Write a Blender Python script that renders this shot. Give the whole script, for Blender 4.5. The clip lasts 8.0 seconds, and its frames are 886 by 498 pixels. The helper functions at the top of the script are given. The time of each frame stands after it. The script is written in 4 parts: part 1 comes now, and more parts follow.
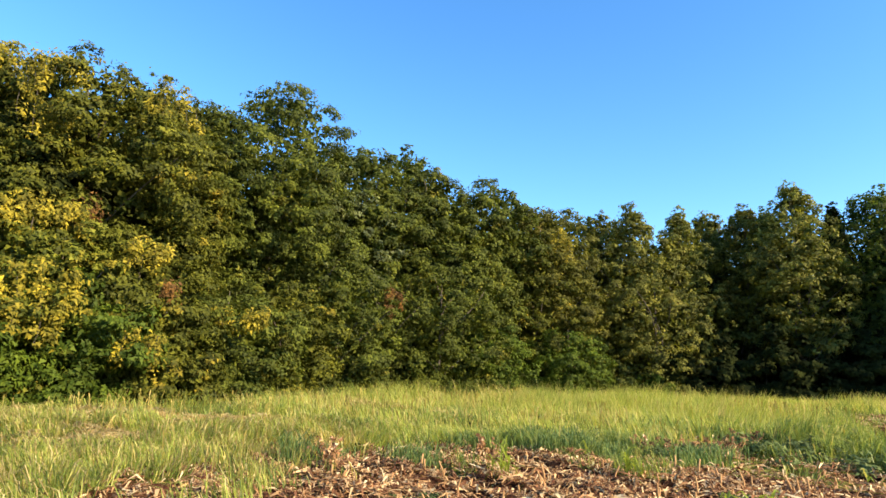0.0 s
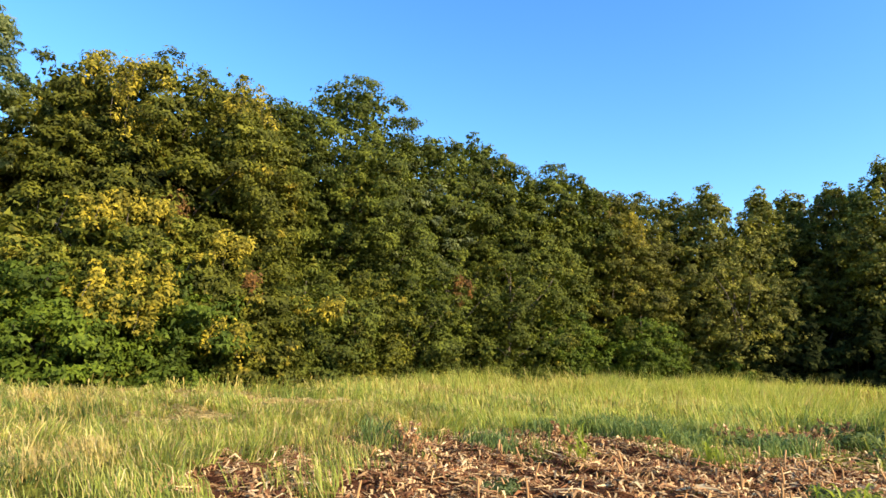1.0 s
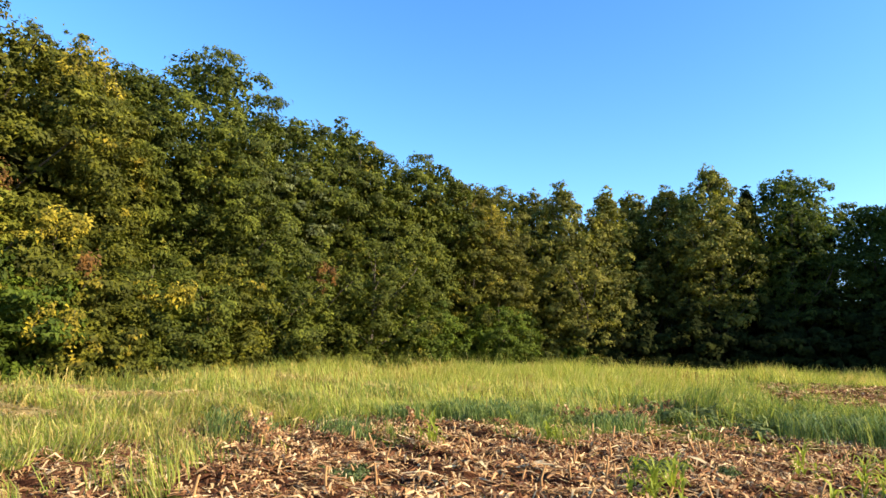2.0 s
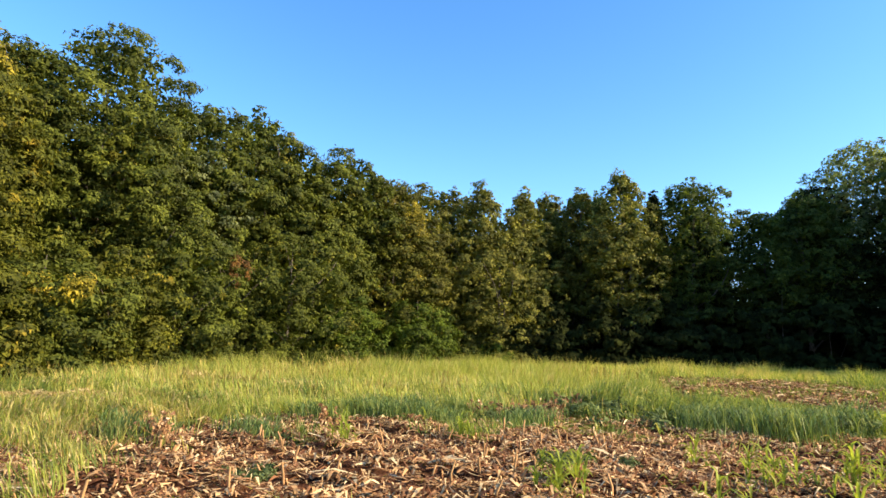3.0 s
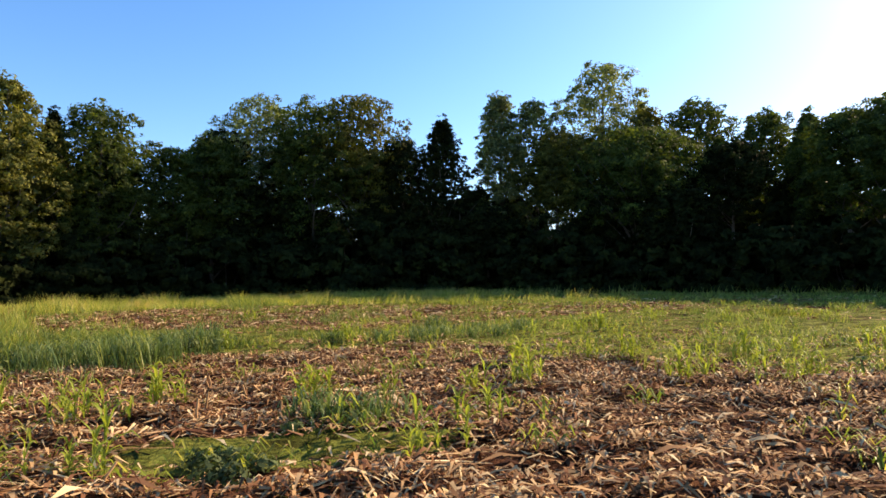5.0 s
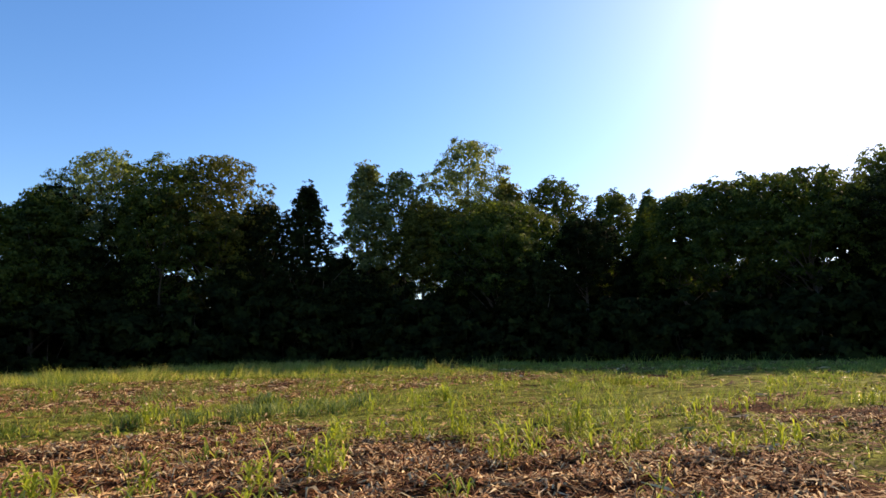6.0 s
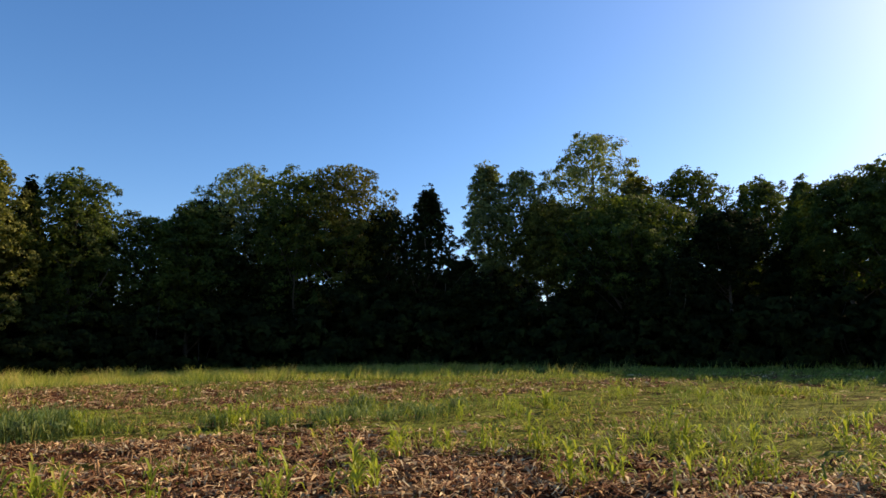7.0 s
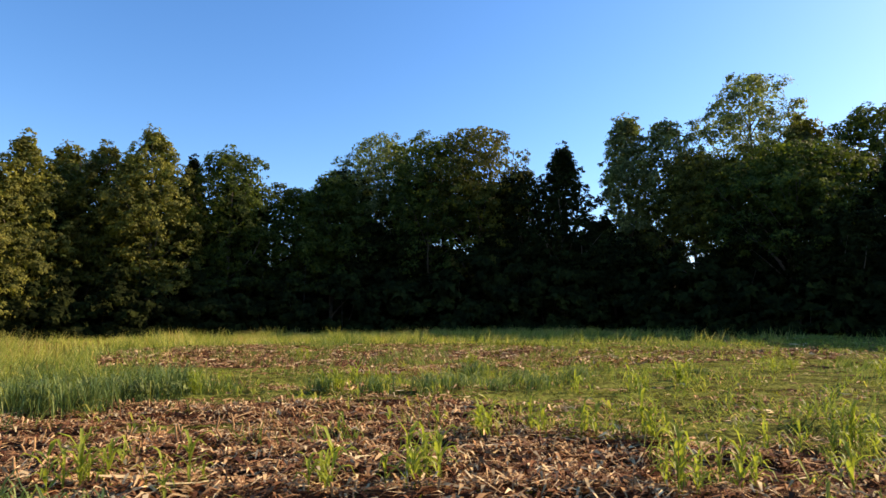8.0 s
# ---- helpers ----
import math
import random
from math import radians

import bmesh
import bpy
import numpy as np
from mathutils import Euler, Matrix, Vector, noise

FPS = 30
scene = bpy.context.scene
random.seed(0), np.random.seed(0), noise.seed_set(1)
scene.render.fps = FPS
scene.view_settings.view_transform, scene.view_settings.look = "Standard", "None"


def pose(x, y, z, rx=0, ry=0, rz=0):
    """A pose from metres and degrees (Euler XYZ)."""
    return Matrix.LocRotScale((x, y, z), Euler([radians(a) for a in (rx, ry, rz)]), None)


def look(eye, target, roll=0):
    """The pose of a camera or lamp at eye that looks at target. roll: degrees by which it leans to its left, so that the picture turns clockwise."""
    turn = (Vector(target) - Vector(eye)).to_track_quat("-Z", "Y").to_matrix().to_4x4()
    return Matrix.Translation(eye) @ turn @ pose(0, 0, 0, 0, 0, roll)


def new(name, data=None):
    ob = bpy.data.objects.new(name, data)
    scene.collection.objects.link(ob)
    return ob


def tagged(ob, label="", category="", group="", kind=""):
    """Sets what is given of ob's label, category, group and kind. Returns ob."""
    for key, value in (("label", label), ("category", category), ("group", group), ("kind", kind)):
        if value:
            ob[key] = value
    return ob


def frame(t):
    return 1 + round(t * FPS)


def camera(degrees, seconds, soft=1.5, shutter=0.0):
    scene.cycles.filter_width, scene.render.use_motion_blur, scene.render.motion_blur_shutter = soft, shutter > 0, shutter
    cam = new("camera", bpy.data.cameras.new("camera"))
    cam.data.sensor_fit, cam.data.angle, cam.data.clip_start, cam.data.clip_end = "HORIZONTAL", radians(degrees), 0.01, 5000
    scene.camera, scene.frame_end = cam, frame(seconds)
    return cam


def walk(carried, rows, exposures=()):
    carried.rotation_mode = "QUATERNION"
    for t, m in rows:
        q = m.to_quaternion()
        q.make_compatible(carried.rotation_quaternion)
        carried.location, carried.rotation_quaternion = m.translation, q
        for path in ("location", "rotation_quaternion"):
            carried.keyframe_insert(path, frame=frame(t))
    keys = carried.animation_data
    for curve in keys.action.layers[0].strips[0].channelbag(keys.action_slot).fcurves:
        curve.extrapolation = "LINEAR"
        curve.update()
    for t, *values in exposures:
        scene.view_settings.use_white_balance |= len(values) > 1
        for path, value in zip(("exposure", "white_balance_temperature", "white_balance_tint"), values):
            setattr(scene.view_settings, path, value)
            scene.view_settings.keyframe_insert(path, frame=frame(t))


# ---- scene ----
cam = camera(72.5, 8.0, 1.55)
METRES, EYE, TILT, LEAN, TURN = 6.276, 1.5, -1.0, 1.0, 13.4
ROWS = [
    (0.0, 0.0, 0.0, 0.0, -0.67, 11.96, -3.15),
    (0.5, -0.0111, -0.0179, 0.0021, 3.45, 11.62, -3.32),
    (1.0, -0.0167, -0.0281, 0.0027, 5.7, 10.34, -3.38),
    (1.5, 0.0008, -0.0263, 0.0017, 0.71, 10.12, -2.99),
    (1.7, 0.0030, -0.0256, 0.0017, -2.98, 10.11, -2.82),
    (2.8, 0.0148, -0.0218, 0.0014, -12.52, 9.67, -2.82),
    (3.0, 0.017, -0.0211, 0.0014, -14.5, 9.92, -2.63),
    (3.5, 0.0184, -0.0221, 0.0029, -21.28, 10.65, -2.17),
    (4.0, 0.0312, -0.0231, 0.0036, -32.11, 10.57, -1.14),
    (4.5, 0.093, -0.0447, -0.0029, -47.98, 6.84, 0.2),
    (4.7, 0.1373, -0.0615, -0.0030, -55.61, 4.64, 0.86),
    (5.8, 0.3811, -0.1540, -0.0036, -78.30, 9.42, 1.95),
    (6.0, 0.4254, -0.1708, -0.0037, -77.28, 10.59, 1.87),
    (6.5, 0.5568, -0.2182, -0.0051, -72.48, 11.79, 1.55),
    (7.0, 0.6678, -0.2675, -0.0114, -64.73, 11.27, 1.12),
    (7.5, 0.7811, -0.2742, -0.0102, -54.66, 10.14, 0.53),
    (8.0, 0.8907, -0.2766, -0.0032, -51.39, 8.06, 0.31),
]
walk(cam, [(t, pose(0, 0, EYE, TILT, LEAN, TURN) @ pose(METRES * x, METRES * y, METRES * z, 90 + pitch, roll, yaw)) for t, x, y, z, yaw, pitch, roll in ROWS],
     [(0.0, 1.3, 6500, 10), (1.5, 1.3, 6500, 10.5), (3.0, 1.27, 6600, 12.5), (3.5, 1.25, 6650, 14), (4.0, 1.18, 6800, 16), (4.5, 1.06, 6900, 18), (5.3, 0.88, 7000, 20), (5.8, 0.80, 7050, 21), (6.0, 0.68, 7050, 21), (6.5, 0.35, 6950, 19),
      (7.0, 0.36, 6900, 19), (7.5, 0.5, 6850, 19.5), (8.0, 0.78, 6800, 19)])

# ---- light ----
SUN_AZ, SUN_EL = 108.0, 29.0  # degrees clockwise from +y, and above the horizon
world = bpy.data.worlds.new("world")
scene.world = world
world.use_nodes = True
wn, wl = world.node_tree.nodes, world.node_tree.links
sky = wn.new("ShaderNodeTexSky")
sky.sky_type, sky.sun_disc = "NISHITA", False
sky.sun_elevation, sky.sun_rotation = radians(SUN_EL), radians(SUN_AZ)
sky.air_density, sky.dust_density, sky.ozone_density = 1.0, 0.45, 3.6
vivid = wn.new("ShaderNodeHueSaturation")
vivid.inputs["Hue"].default_value, vivid.inputs["Saturation"].default_value = 0.5, 1.22
wl.new(sky.outputs[0], vivid.inputs["Color"])
wl.new(vivid.outputs[0], wn["Background"].inputs[0])
wn["Background"].inputs[1].default_value = 0.15
sun = new("sun", bpy.data.lights.new("sun", "SUN"))
sun.data.energy, sun.data.angle, sun.data.color = 5.0, radians(0.55), (1.0, 0.82, 0.54)
a, e = radians(SUN_AZ), radians(SUN_EL)
sun.matrix_world = look((math.sin(a) * math.cos(e) * 200, math.cos(a) * math.cos(e) * 200, math.sin(e) * 200), (0, 0, 0))


# ---- materials ----
def ramp(nt, stops, fac):
    r = nt.nodes.new("ShaderNodeValToRGB")
    el = r.color_ramp.elements
    while len(el) < len(stops):
        el.new(0.5)
    for k, (p, c) in zip(el, stops):
        k.position, k.color = p, (*c, 1)
    nt.links.new(fac, r.inputs[0])
    return r.outputs[0]


def noise_tex(nt, scale, detail=3, vector=None, rough=0.55):
    n = nt.nodes.new("ShaderNodeTexNoise")
    n.inputs["Scale"].default_value, n.inputs["Detail"].default_value, n.inputs["Roughness"].default_value = scale, detail, rough
    if vector is not None:
        nt.links.new(vector, n.inputs["Vector"])
    return n.outputs["Fac"]


def mixc(nt, fac, c1, c2, mode="MIX"):
    m = nt.nodes.new("ShaderNodeMix")
    m.data_type, m.blend_type = "RGBA", mode
    for sock, v in ((m.inputs[0], fac), (m.inputs[6], c1), (m.inputs[7], c2)):
        if isinstance(v, (int, float)):
            sock.default_value = v
        elif isinstance(v, tuple):
            sock.default_value = (*v, 1)
        else:
            nt.links.new(v, sock)
    return m.outputs[2]


def blank(name):
    m = bpy.data.materials.new(name)
    m.use_nodes = True
    return m, m.node_tree, m.node_tree.nodes["Principled BSDF"]


def leaf_material(name, dark, light, accent=None, amount=0.0, patch=0.35, through_light=0.22, rough=0.65, gloss=0.12):
    """Thin foliage: every leaf its own tone, with drifts of another colour at the size of a bough."""
    m, nt, p = blank(name)
    geo = nt.nodes.new("ShaderNodeNewGeometry")
    pos = geo.outputs["Position"]
    tone = ramp(nt, [(0.0, dark), (1.0, light)], geo.outputs["Random Per Island"])
    drift = ramp(nt, [(0.33, (0.42, 0.44, 0.46)), (0.5, (0.78, 0.79, 0.77)), (0.68, (1.32, 1.26, 1.0))], noise_tex(nt, patch * 1.7, 2, pos))
    col = mixc(nt, 1.0, tone, drift, "MULTIPLY")
    if accent:
        mask = ramp(nt, [(0.66 - amount, (0, 0, 0)), (0.74 - amount, (1, 1, 1))], noise_tex(nt, patch, 4, pos, 0.65))
        speck = ramp(nt, [(0.0, (0.25, 0.25, 0.25)), (0.9, (1, 1, 1))], geo.outputs["Random Per Island"])
        col = mixc(nt, mixc(nt, 1.0, mask, speck, "MULTIPLY"), col, accent)
    nt.links.new(col, p.inputs["Base Color"])
    p.inputs["Roughness"].default_value = rough
    p.inputs["Specular IOR Level"].default_value = gloss
    tr = nt.nodes.new("ShaderNodeBsdfTranslucent")
    nt.links.new(mixc(nt, 1.0, col, (1.25, 1.35, 0.6), "MULTIPLY"), tr.inputs[0])
    mx = nt.nodes.new("ShaderNodeMixShader")
    mx.inputs[0].default_value = through_light
    nt.links.new(p.outputs[0], mx.inputs[1])
    nt.links.new(tr.outputs[0], mx.inputs[2])
    nt.links.new(mx.outputs[0], nt.nodes["Material Output"].inputs[0])
    return m


def bark_material(name, c1, c2):
    m, nt, p = blank(name)
    tc = nt.nodes.new("ShaderNodeTexCoord")
    mp = nt.nodes.new("ShaderNodeMapping")
    mp.inputs["Scale"].default_value = (6, 6, 1.2)
    nt.links.new(tc.outputs["Object"], mp.inputs[0])
    f = noise_tex(nt, 3.0, 5, mp.outputs[0])
    nt.links.new(ramp(nt, [(0.35, c1), (0.65, c2)], f), p.inputs["Base Color"])
    p.inputs["Roughness"].default_value = 0.9
    b = nt.nodes.new("ShaderNodeBump")
    b.inputs["Strength"].default_value, b.inputs["Distance"].default_value = 0.8, 0.03
    nt.links.new(f, b.inputs["Height"])
    nt.links.new(b.outputs[0], p.inputs["Normal"])
    return m


def dry_material(name, stops, rough=0.75, through_light=0.0, tan=None, gloss=0.15):
    m, nt, p = blank(name)
    geo = nt.nodes.new("ShaderNodeNewGeometry")
    col = ramp(nt, stops, geo.outputs["Random Per Island"])
    col = mixc(nt, 1.0, col, ramp(nt, [(0.3, (0.55, 0.58, 0.55)), (0.7, (1.2, 1.16, 1.1))], noise_tex(nt, 2.2, 5, geo.outputs["Position"], 0.7)), "MULTIPLY")
    if tan:
        col = mixc(nt, ramp(nt, [(0.56, (0, 0, 0)), (0.68, (0.85, 0.85, 0.85))], noise_tex(nt, 0.33, 4, geo.outputs["Position"], 0.6)), col, tan)
    nt.links.new(col, p.inputs["Base Color"])
    p.inputs["Roughness"].default_value = rough
    p.inputs["Specular IOR Level"].default_value = gloss
    if through_light:
        tr = nt.nodes.new("ShaderNodeBsdfTranslucent")
        nt.links.new(mixc(nt, 1.0, col, (1.2, 1.2, 0.7), "MULTIPLY"), tr.inputs[0])
        mx = nt.nodes.new("ShaderNodeMixShader")
        mx.inputs[0].default_value = through_light
        nt.links.new(p.outputs[0], mx.inputs[1])
        nt.links.new(tr.outputs[0], mx.inputs[2])
        nt.links.new(mx.outputs[0], nt.nodes["Material Output"].inputs[0])
    return m


LEAF = {
    "olive": leaf_material("leaf_olive", (0.038, 0.051, 0.008), (0.122, 0.138, 0.020), (0.24, 0.19, 0.02), 0.05),
    "green": leaf_material("leaf_green", (0.038, 0.060, 0.013), (0.125, 0.155, 0.034), through_light=0.45),
    "fresh": leaf_material("leaf_fresh", (0.036, 0.062, 0.006), (0.108, 0.146, 0.015)),
    "vine": leaf_material("leaf_vine", (0.044, 0.052, 0.007), (0.135, 0.138, 0.017), (0.34, 0.25, 0.025), 0.07, 0.6),
    "yellow": leaf_material("leaf_yellow", (0.050, 0.066, 0.009), (0.170, 0.175, 0.022), (0.36, 0.28, 0.03), 0.10, 1.0),
    "bronze": leaf_material("leaf_bronze", (0.062, 0.066, 0.013), (0.175, 0.165, 0.032), (0.17, 0.12, 0.03), 0.06, through_light=0.34),
    "leafy": leaf_material("leaf_leafy", (0.040, 0.054, 0.008), (0.124, 0.142, 0.021), (0.19, 0.16, 0.02), 0.05),
    "tawny": leaf_material("leaf_tawny", (0.088, 0.094, 0.020), (0.25, 0.24, 0.052), (0.20, 0.15, 0.03), 0.02, through_light=0.3),
    # darkened copy of green: the wood's shade put into the colour; conifers use it too
    "dark": leaf_material("leaf_dark_shaded", (0.012, 0.017, 0.006), (0.034, 0.042, 0.012), through_light=0.15, rough=0.8, gloss=0.03),
    "gold": leaf_material("leaf_gold", (0.11, 0.105, 0.012), (0.38, 0.30, 0.034), patch=1.2),
    "rust": leaf_material("leaf_rust", (0.085, 0.046, 0.016), (0.20, 0.100, 0.030), patch=0.9),
    "weed": leaf_material("leaf_weed", (0.070, 0.100, 0.034), (0.20, 0.24, 0.085)),
    "poplar": leaf_material("leaf_poplar", (0.095, 0.120, 0.050), (0.26, 0.285, 0.125), rough=0.5, through_light=0.52),
}
BARK = bark_material("bark", (0.05, 0.04, 0.03), (0.16, 0.13, 0.10))
GRASS = dry_material("grass_blades", [(0.0, (0.20, 0.28, 0.058)), (0.5, (0.42, 0.465, 0.098)), (0.8, (0.57, 0.54, 0.14)), (1.0, (0.70, 0.58, 0.27))], 0.5, 0.45, (0.62, 0.44, 0.20))
GRASS_DEEP = dry_material("deep_grass_blades", [(0.0, (0.105, 0.165, 0.042)), (0.7, (0.25, 0.32, 0.08)), (1.0, (0.44, 0.44, 0.13))], 0.5, 0.4)
CREEP = dry_material("low_weeds", [(0.0, (0.055, 0.075, 0.014)), (0.7, (0.235, 0.265, 0.046)), (1.0, (0.44, 0.40, 0.11))], 0.8, 0.4, gloss=0.03)
CORN = dry_material("corn_leaf", [(0.0, (0.10, 0.19, 0.035)), (0.6, (0.36, 0.42, 0.066)), (1.0, (0.62, 0.54, 0.15))], 0.45, 0.5)
STRAW = dry_material("straw", [(0.0, (0.080, 0.030, 0.017)), (0.36, (0.25, 0.115, 0.054)), (0.6, (0.45, 0.262, 0.122)), (0.84, (0.66, 0.44, 0.225)), (1.0, (0.78, 0.61, 0.35))], 0.85, gloss=0.08)
CHAFF = dry_material("chaff", [(0.0, (0.12, 0.050, 0.028)), (0.45, (0.33, 0.172, 0.084)), (0.85, (0.53, 0.34, 0.172)), (1.0, (0.74, 0.54, 0.33))], 0.9, gloss=0.04)


def ground_material():
    m, nt, p = blank("field_soil")
    geo = nt.nodes.new("ShaderNodeNewGeometry")
    pos = geo.outputs["Position"]
    soil = ramp(nt, [(0.3, (0.034, 0.014, 0.008)), (0.52, (0.11, 0.046, 0.023)), (0.78, (0.28, 0.14, 0.066))], noise_tex(nt, 6.0, 6, pos, 0.7))
    green = ramp(nt, [(0.3, (0.055, 0.060, 0.014)), (0.5, (0.165, 0.178, 0.033)), (0.72, (0.30, 0.30, 0.060))], noise_tex(nt, 9.0, 5, pos, 0.7))
    turned, drawn = nt.nodes.new("ShaderNodeMapping"), nt.nodes.new("ShaderNodeMapping")
    turned.inputs["Rotation"].default_value = (0, 0, radians(41.3))
    drawn.inputs["Scale"].default_value = (0.4, 1.0, 1.0)
    nt.links.new(pos, turned.inputs[0])
    nt.links.new(turned.outputs[0], drawn.inputs[0])
    streak = ramp(nt, [(0.40, (0.30, 0.27, 0.27)), (0.56, (1.1, 1.1, 1.1))], noise_tex(nt, 2.6, 5, drawn.outputs[0], 0.7))
    at = nt.nodes.new("ShaderNodeAttribute")
    at.attribute_name = "cover"
    add = nt.nodes.new("ShaderNodeMath")
    add.operation = "ADD"
    nt.links.new(at.outputs["Fac"], add.inputs[0])
    nt.links.new(noise_tex(nt, 2.0, 5, drawn.outputs[0], 0.7), add.inputs[1])
    edge = ramp(nt, [(0.92, (0, 0, 0)), (1.12, (1, 1, 1))], add.outputs[0])
    nt.links.new(mixc(nt, 1.0, mixc(nt, edge, soil, green), streak, "MULTIPLY"), p.inputs["Base Color"])
    p.inputs["Roughness"].default_value = 0.95
    p.inputs["Specular IOR Level"].default_value = 0.03
    b = nt.nodes.new("ShaderNodeBump")
    b.inputs["Strength"].default_value, b.inputs["Distance"].default_value = 1.0, 0.06
    nt.links.new(noise_tex(nt, 14.0, 6, pos, 0.7), b.inputs["Height"])
    nt.links.new(b.outputs[0], p.inputs["Normal"])
    return m


SOIL = ground_material()

# ---- the lie of the land ----
PERM = np.random.RandomState(5).rand(64, 64)


def lattice(x, y):
    """Smooth value noise, 0 to 1, one cell a metre."""
    x, y = np.asarray(x, float), np.asarray(y, float)
    i, j = np.floor(x).astype(int), np.floor(y).astype(int)
    u, v = x - i, y - j
    u, v = u * u * (3 - 2 * u), v * v * (3 - 2 * v)
    g = lambda p, q: PERM[p % 64, q % 64]
    return (g(i, j) * (1 - u) + g(i + 1, j) * u) * (1 - v) + (g(i, j + 1) * (1 - u) + g(i + 1, j + 1) * u) * v


def fractal(x, y, size):
    return (lattice(x / size, y / size) * 4 + lattice(x / size * 2 + 9, y / size * 2 + 5) * 2 + lattice(x / size * 4 + 3, y / size * 4 + 7)) / 7


def smooth(v, lo, hi):
    k = np.clip((np.asarray(v, float) - lo) / (hi - lo), 0, 1)
    return k * k * (3 - 2 * k)


def mats(x, y):
    """Where the harvest's trash lies heaped, 0 to 1: drawn out along the old rows."""
    u, w = 0.66 * x + 0.75 * y, 0.75 * x - 0.66 * y
    return fractal(w * 0.5 + 70, u, 0.6)


def land(x, y):
    """Height of the ground."""
    x, y = np.asarray(x, float), np.asarray(y, float)
    r, az = np.hypot(x, y), np.degrees(np.arctan2(x, y))
    rim = np.interp(az, [-180, -70, -47, -31, -13, 8, 22, 60, 100, 180], [-0.3, -0.6, -0.55, -0.35, -0.2, -0.2, 0.0, 0.1, 0.1, -0.2])
    near = -0.14 * smooth(r, 2, 12)
    z = near + (rim - near) * smooth(r, 16, 40)
    clods = 0.17 * (mats(x, y) - 0.5) + 0.04 * np.sin((0.66 * x + 0.75 * y + 0.5 * fractal(x, y, 3.0)) * 8.3)
    return z + 0.10 * (fractal(x, y, 7.0) - 0.5) * smooth(r, 2, 8) + clods * smooth(r, 1.5, 3.5) * smooth(r, 26, 18)


BARE = [(-3.5, -14), (-4.0, 3), (-5.2, 7.6), (-5.0, 10.6), (-2.4, 12.2), (0.4, 12.0), (1.3, 15), (3.4, 18.6), (7.6, 20.6), (10.2, 25), (12, 32), (20, 34), (30, 33), (41, 30), (50, 22), (54, 8), (52, -34), (20, -45)]


def inside(x, y, poly):
    """How far inside the outline, in metres; negative outside."""
    x, y = np.asarray(x, float), np.asarray(y, float)
    best, odd = np.full(x.shape, 1e9), np.zeros(x.shape, bool)
    for (x1, y1), (x2, y2) in zip(poly, poly[1:] + poly[:1]):
        k = np.clip(((x - x1) * (x2 - x1) + (y - y1) * (y2 - y1)) / ((x2 - x1) ** 2 + (y2 - y1) ** 2), 0, 1)
        best = np.minimum(best, np.hypot(x - x1 - k * (x2 - x1), y - y1 - k * (y2 - y1)))
        hit = (y1 > y) != (y2 > y)
        odd ^= hit & (x < (x2 - x1) * (y - y1) / np.where(y2 == y1, 1e-9, y2 - y1) + x1)
    return np.where(odd, best, -best)


# rows of deep green growth in the stubble: middle, half length, half width
TUFT_ROWS = [(14.2, 11.6, 2.6, 0.7), (16.8, 10.6, 1.9, 0.6), (10.2, 13.2, 1.6, 0.6), (4.2, 7.8, 0.9, 0.35), (19.0, 8.2, 1.6, 0.6), (33.0, 27.0, 6.0, 2.0), (30.0, 24.5, 7.0, 1.3), (24.0, 30.0, 6.0, 1.5), (39.0, 19.0, 6.0, 1.5)]


def tall(x, y):
    """Where the long grass stands, 0 to 1."""
    d = inside(x, y, BARE) + (fractal(x, y, 2.2) - 0.5) * 4.0
    patch = 1 - np.hypot((x - 7.2) / 3.6, (y - 15.6) / 2.8) + (fractal(x + 40, y, 1.6) - 0.5) * 0.9
    for cx, cy, a, b in TUFT_ROWS:
        u, w = 0.66 * (x - cx) + 0.75 * (y - cy), 0.75 * (x - cx) - 0.66 * (y - cy)
        patch = np.maximum(patch, 0.5 * (1 - np.hypot(w / a, u / b) + (fractal(x, y + 30, 0.8) - 0.5) * 1.2))
    tuft = smooth(fractal(x + 90, y + 17, 0.9), 0.6, 0.72) * smooth(d, 4.5, 0.5) * 0.8
    return np.maximum(np.maximum(smooth(-d, -0.3, 0.6), smooth(patch, 0.0, 0.25)), tuft)


def straw_share(x, y):
    """Where the dry litter lies bare, 0 to 1; it follows the old rows."""
    u, w = 0.66 * x + 0.75 * y, 0.75 * x - 0.66 * y
    wob = (fractal(x, y, 4.0) - 0.5) * 1.8
    band = np.interp(u + wob * 0.6, [0, 5.4, 7.0, 9.6, 11.4, 12.1, 12.8, 14.9, 15.4, 20.5, 22.5, 24, 30.5, 32.5, 36], [0.95, 0.85, 0.85, 0.95, 0.85, 0.6, 0.98, 0.98, 0.08, 0.12, 0.4, 0.8, 0.78, 0.45, 0.2])
    right = smooth(w - np.interp(u, [8, 10.5, 12, 15, 20, 24], [4.0, 2.0, -2.0, -2.5, -1.0, 3.5]), 4, 7.5)
    green = smooth(1.1 - np.abs(u + wob * 0.5 - 6.4), 0, 0.6) * smooth(w, -1.6, -0.2) * smooth(w, 3.4, 2.0)
    green = np.maximum(green, smooth(1.0 - np.abs(u + wob * 0.5 - 10.9), 0, 0.6) * smooth(w, -3.0, -4.5))
    band = band - 0.65 * green
    return np.clip((band * (1 - 0.62 * right) + (fractal(x * 0.66 + y * 0.75, w * 0.35, 1.3) - 0.5) * 1.4), 0, 1) * (1 - tall(x, y))


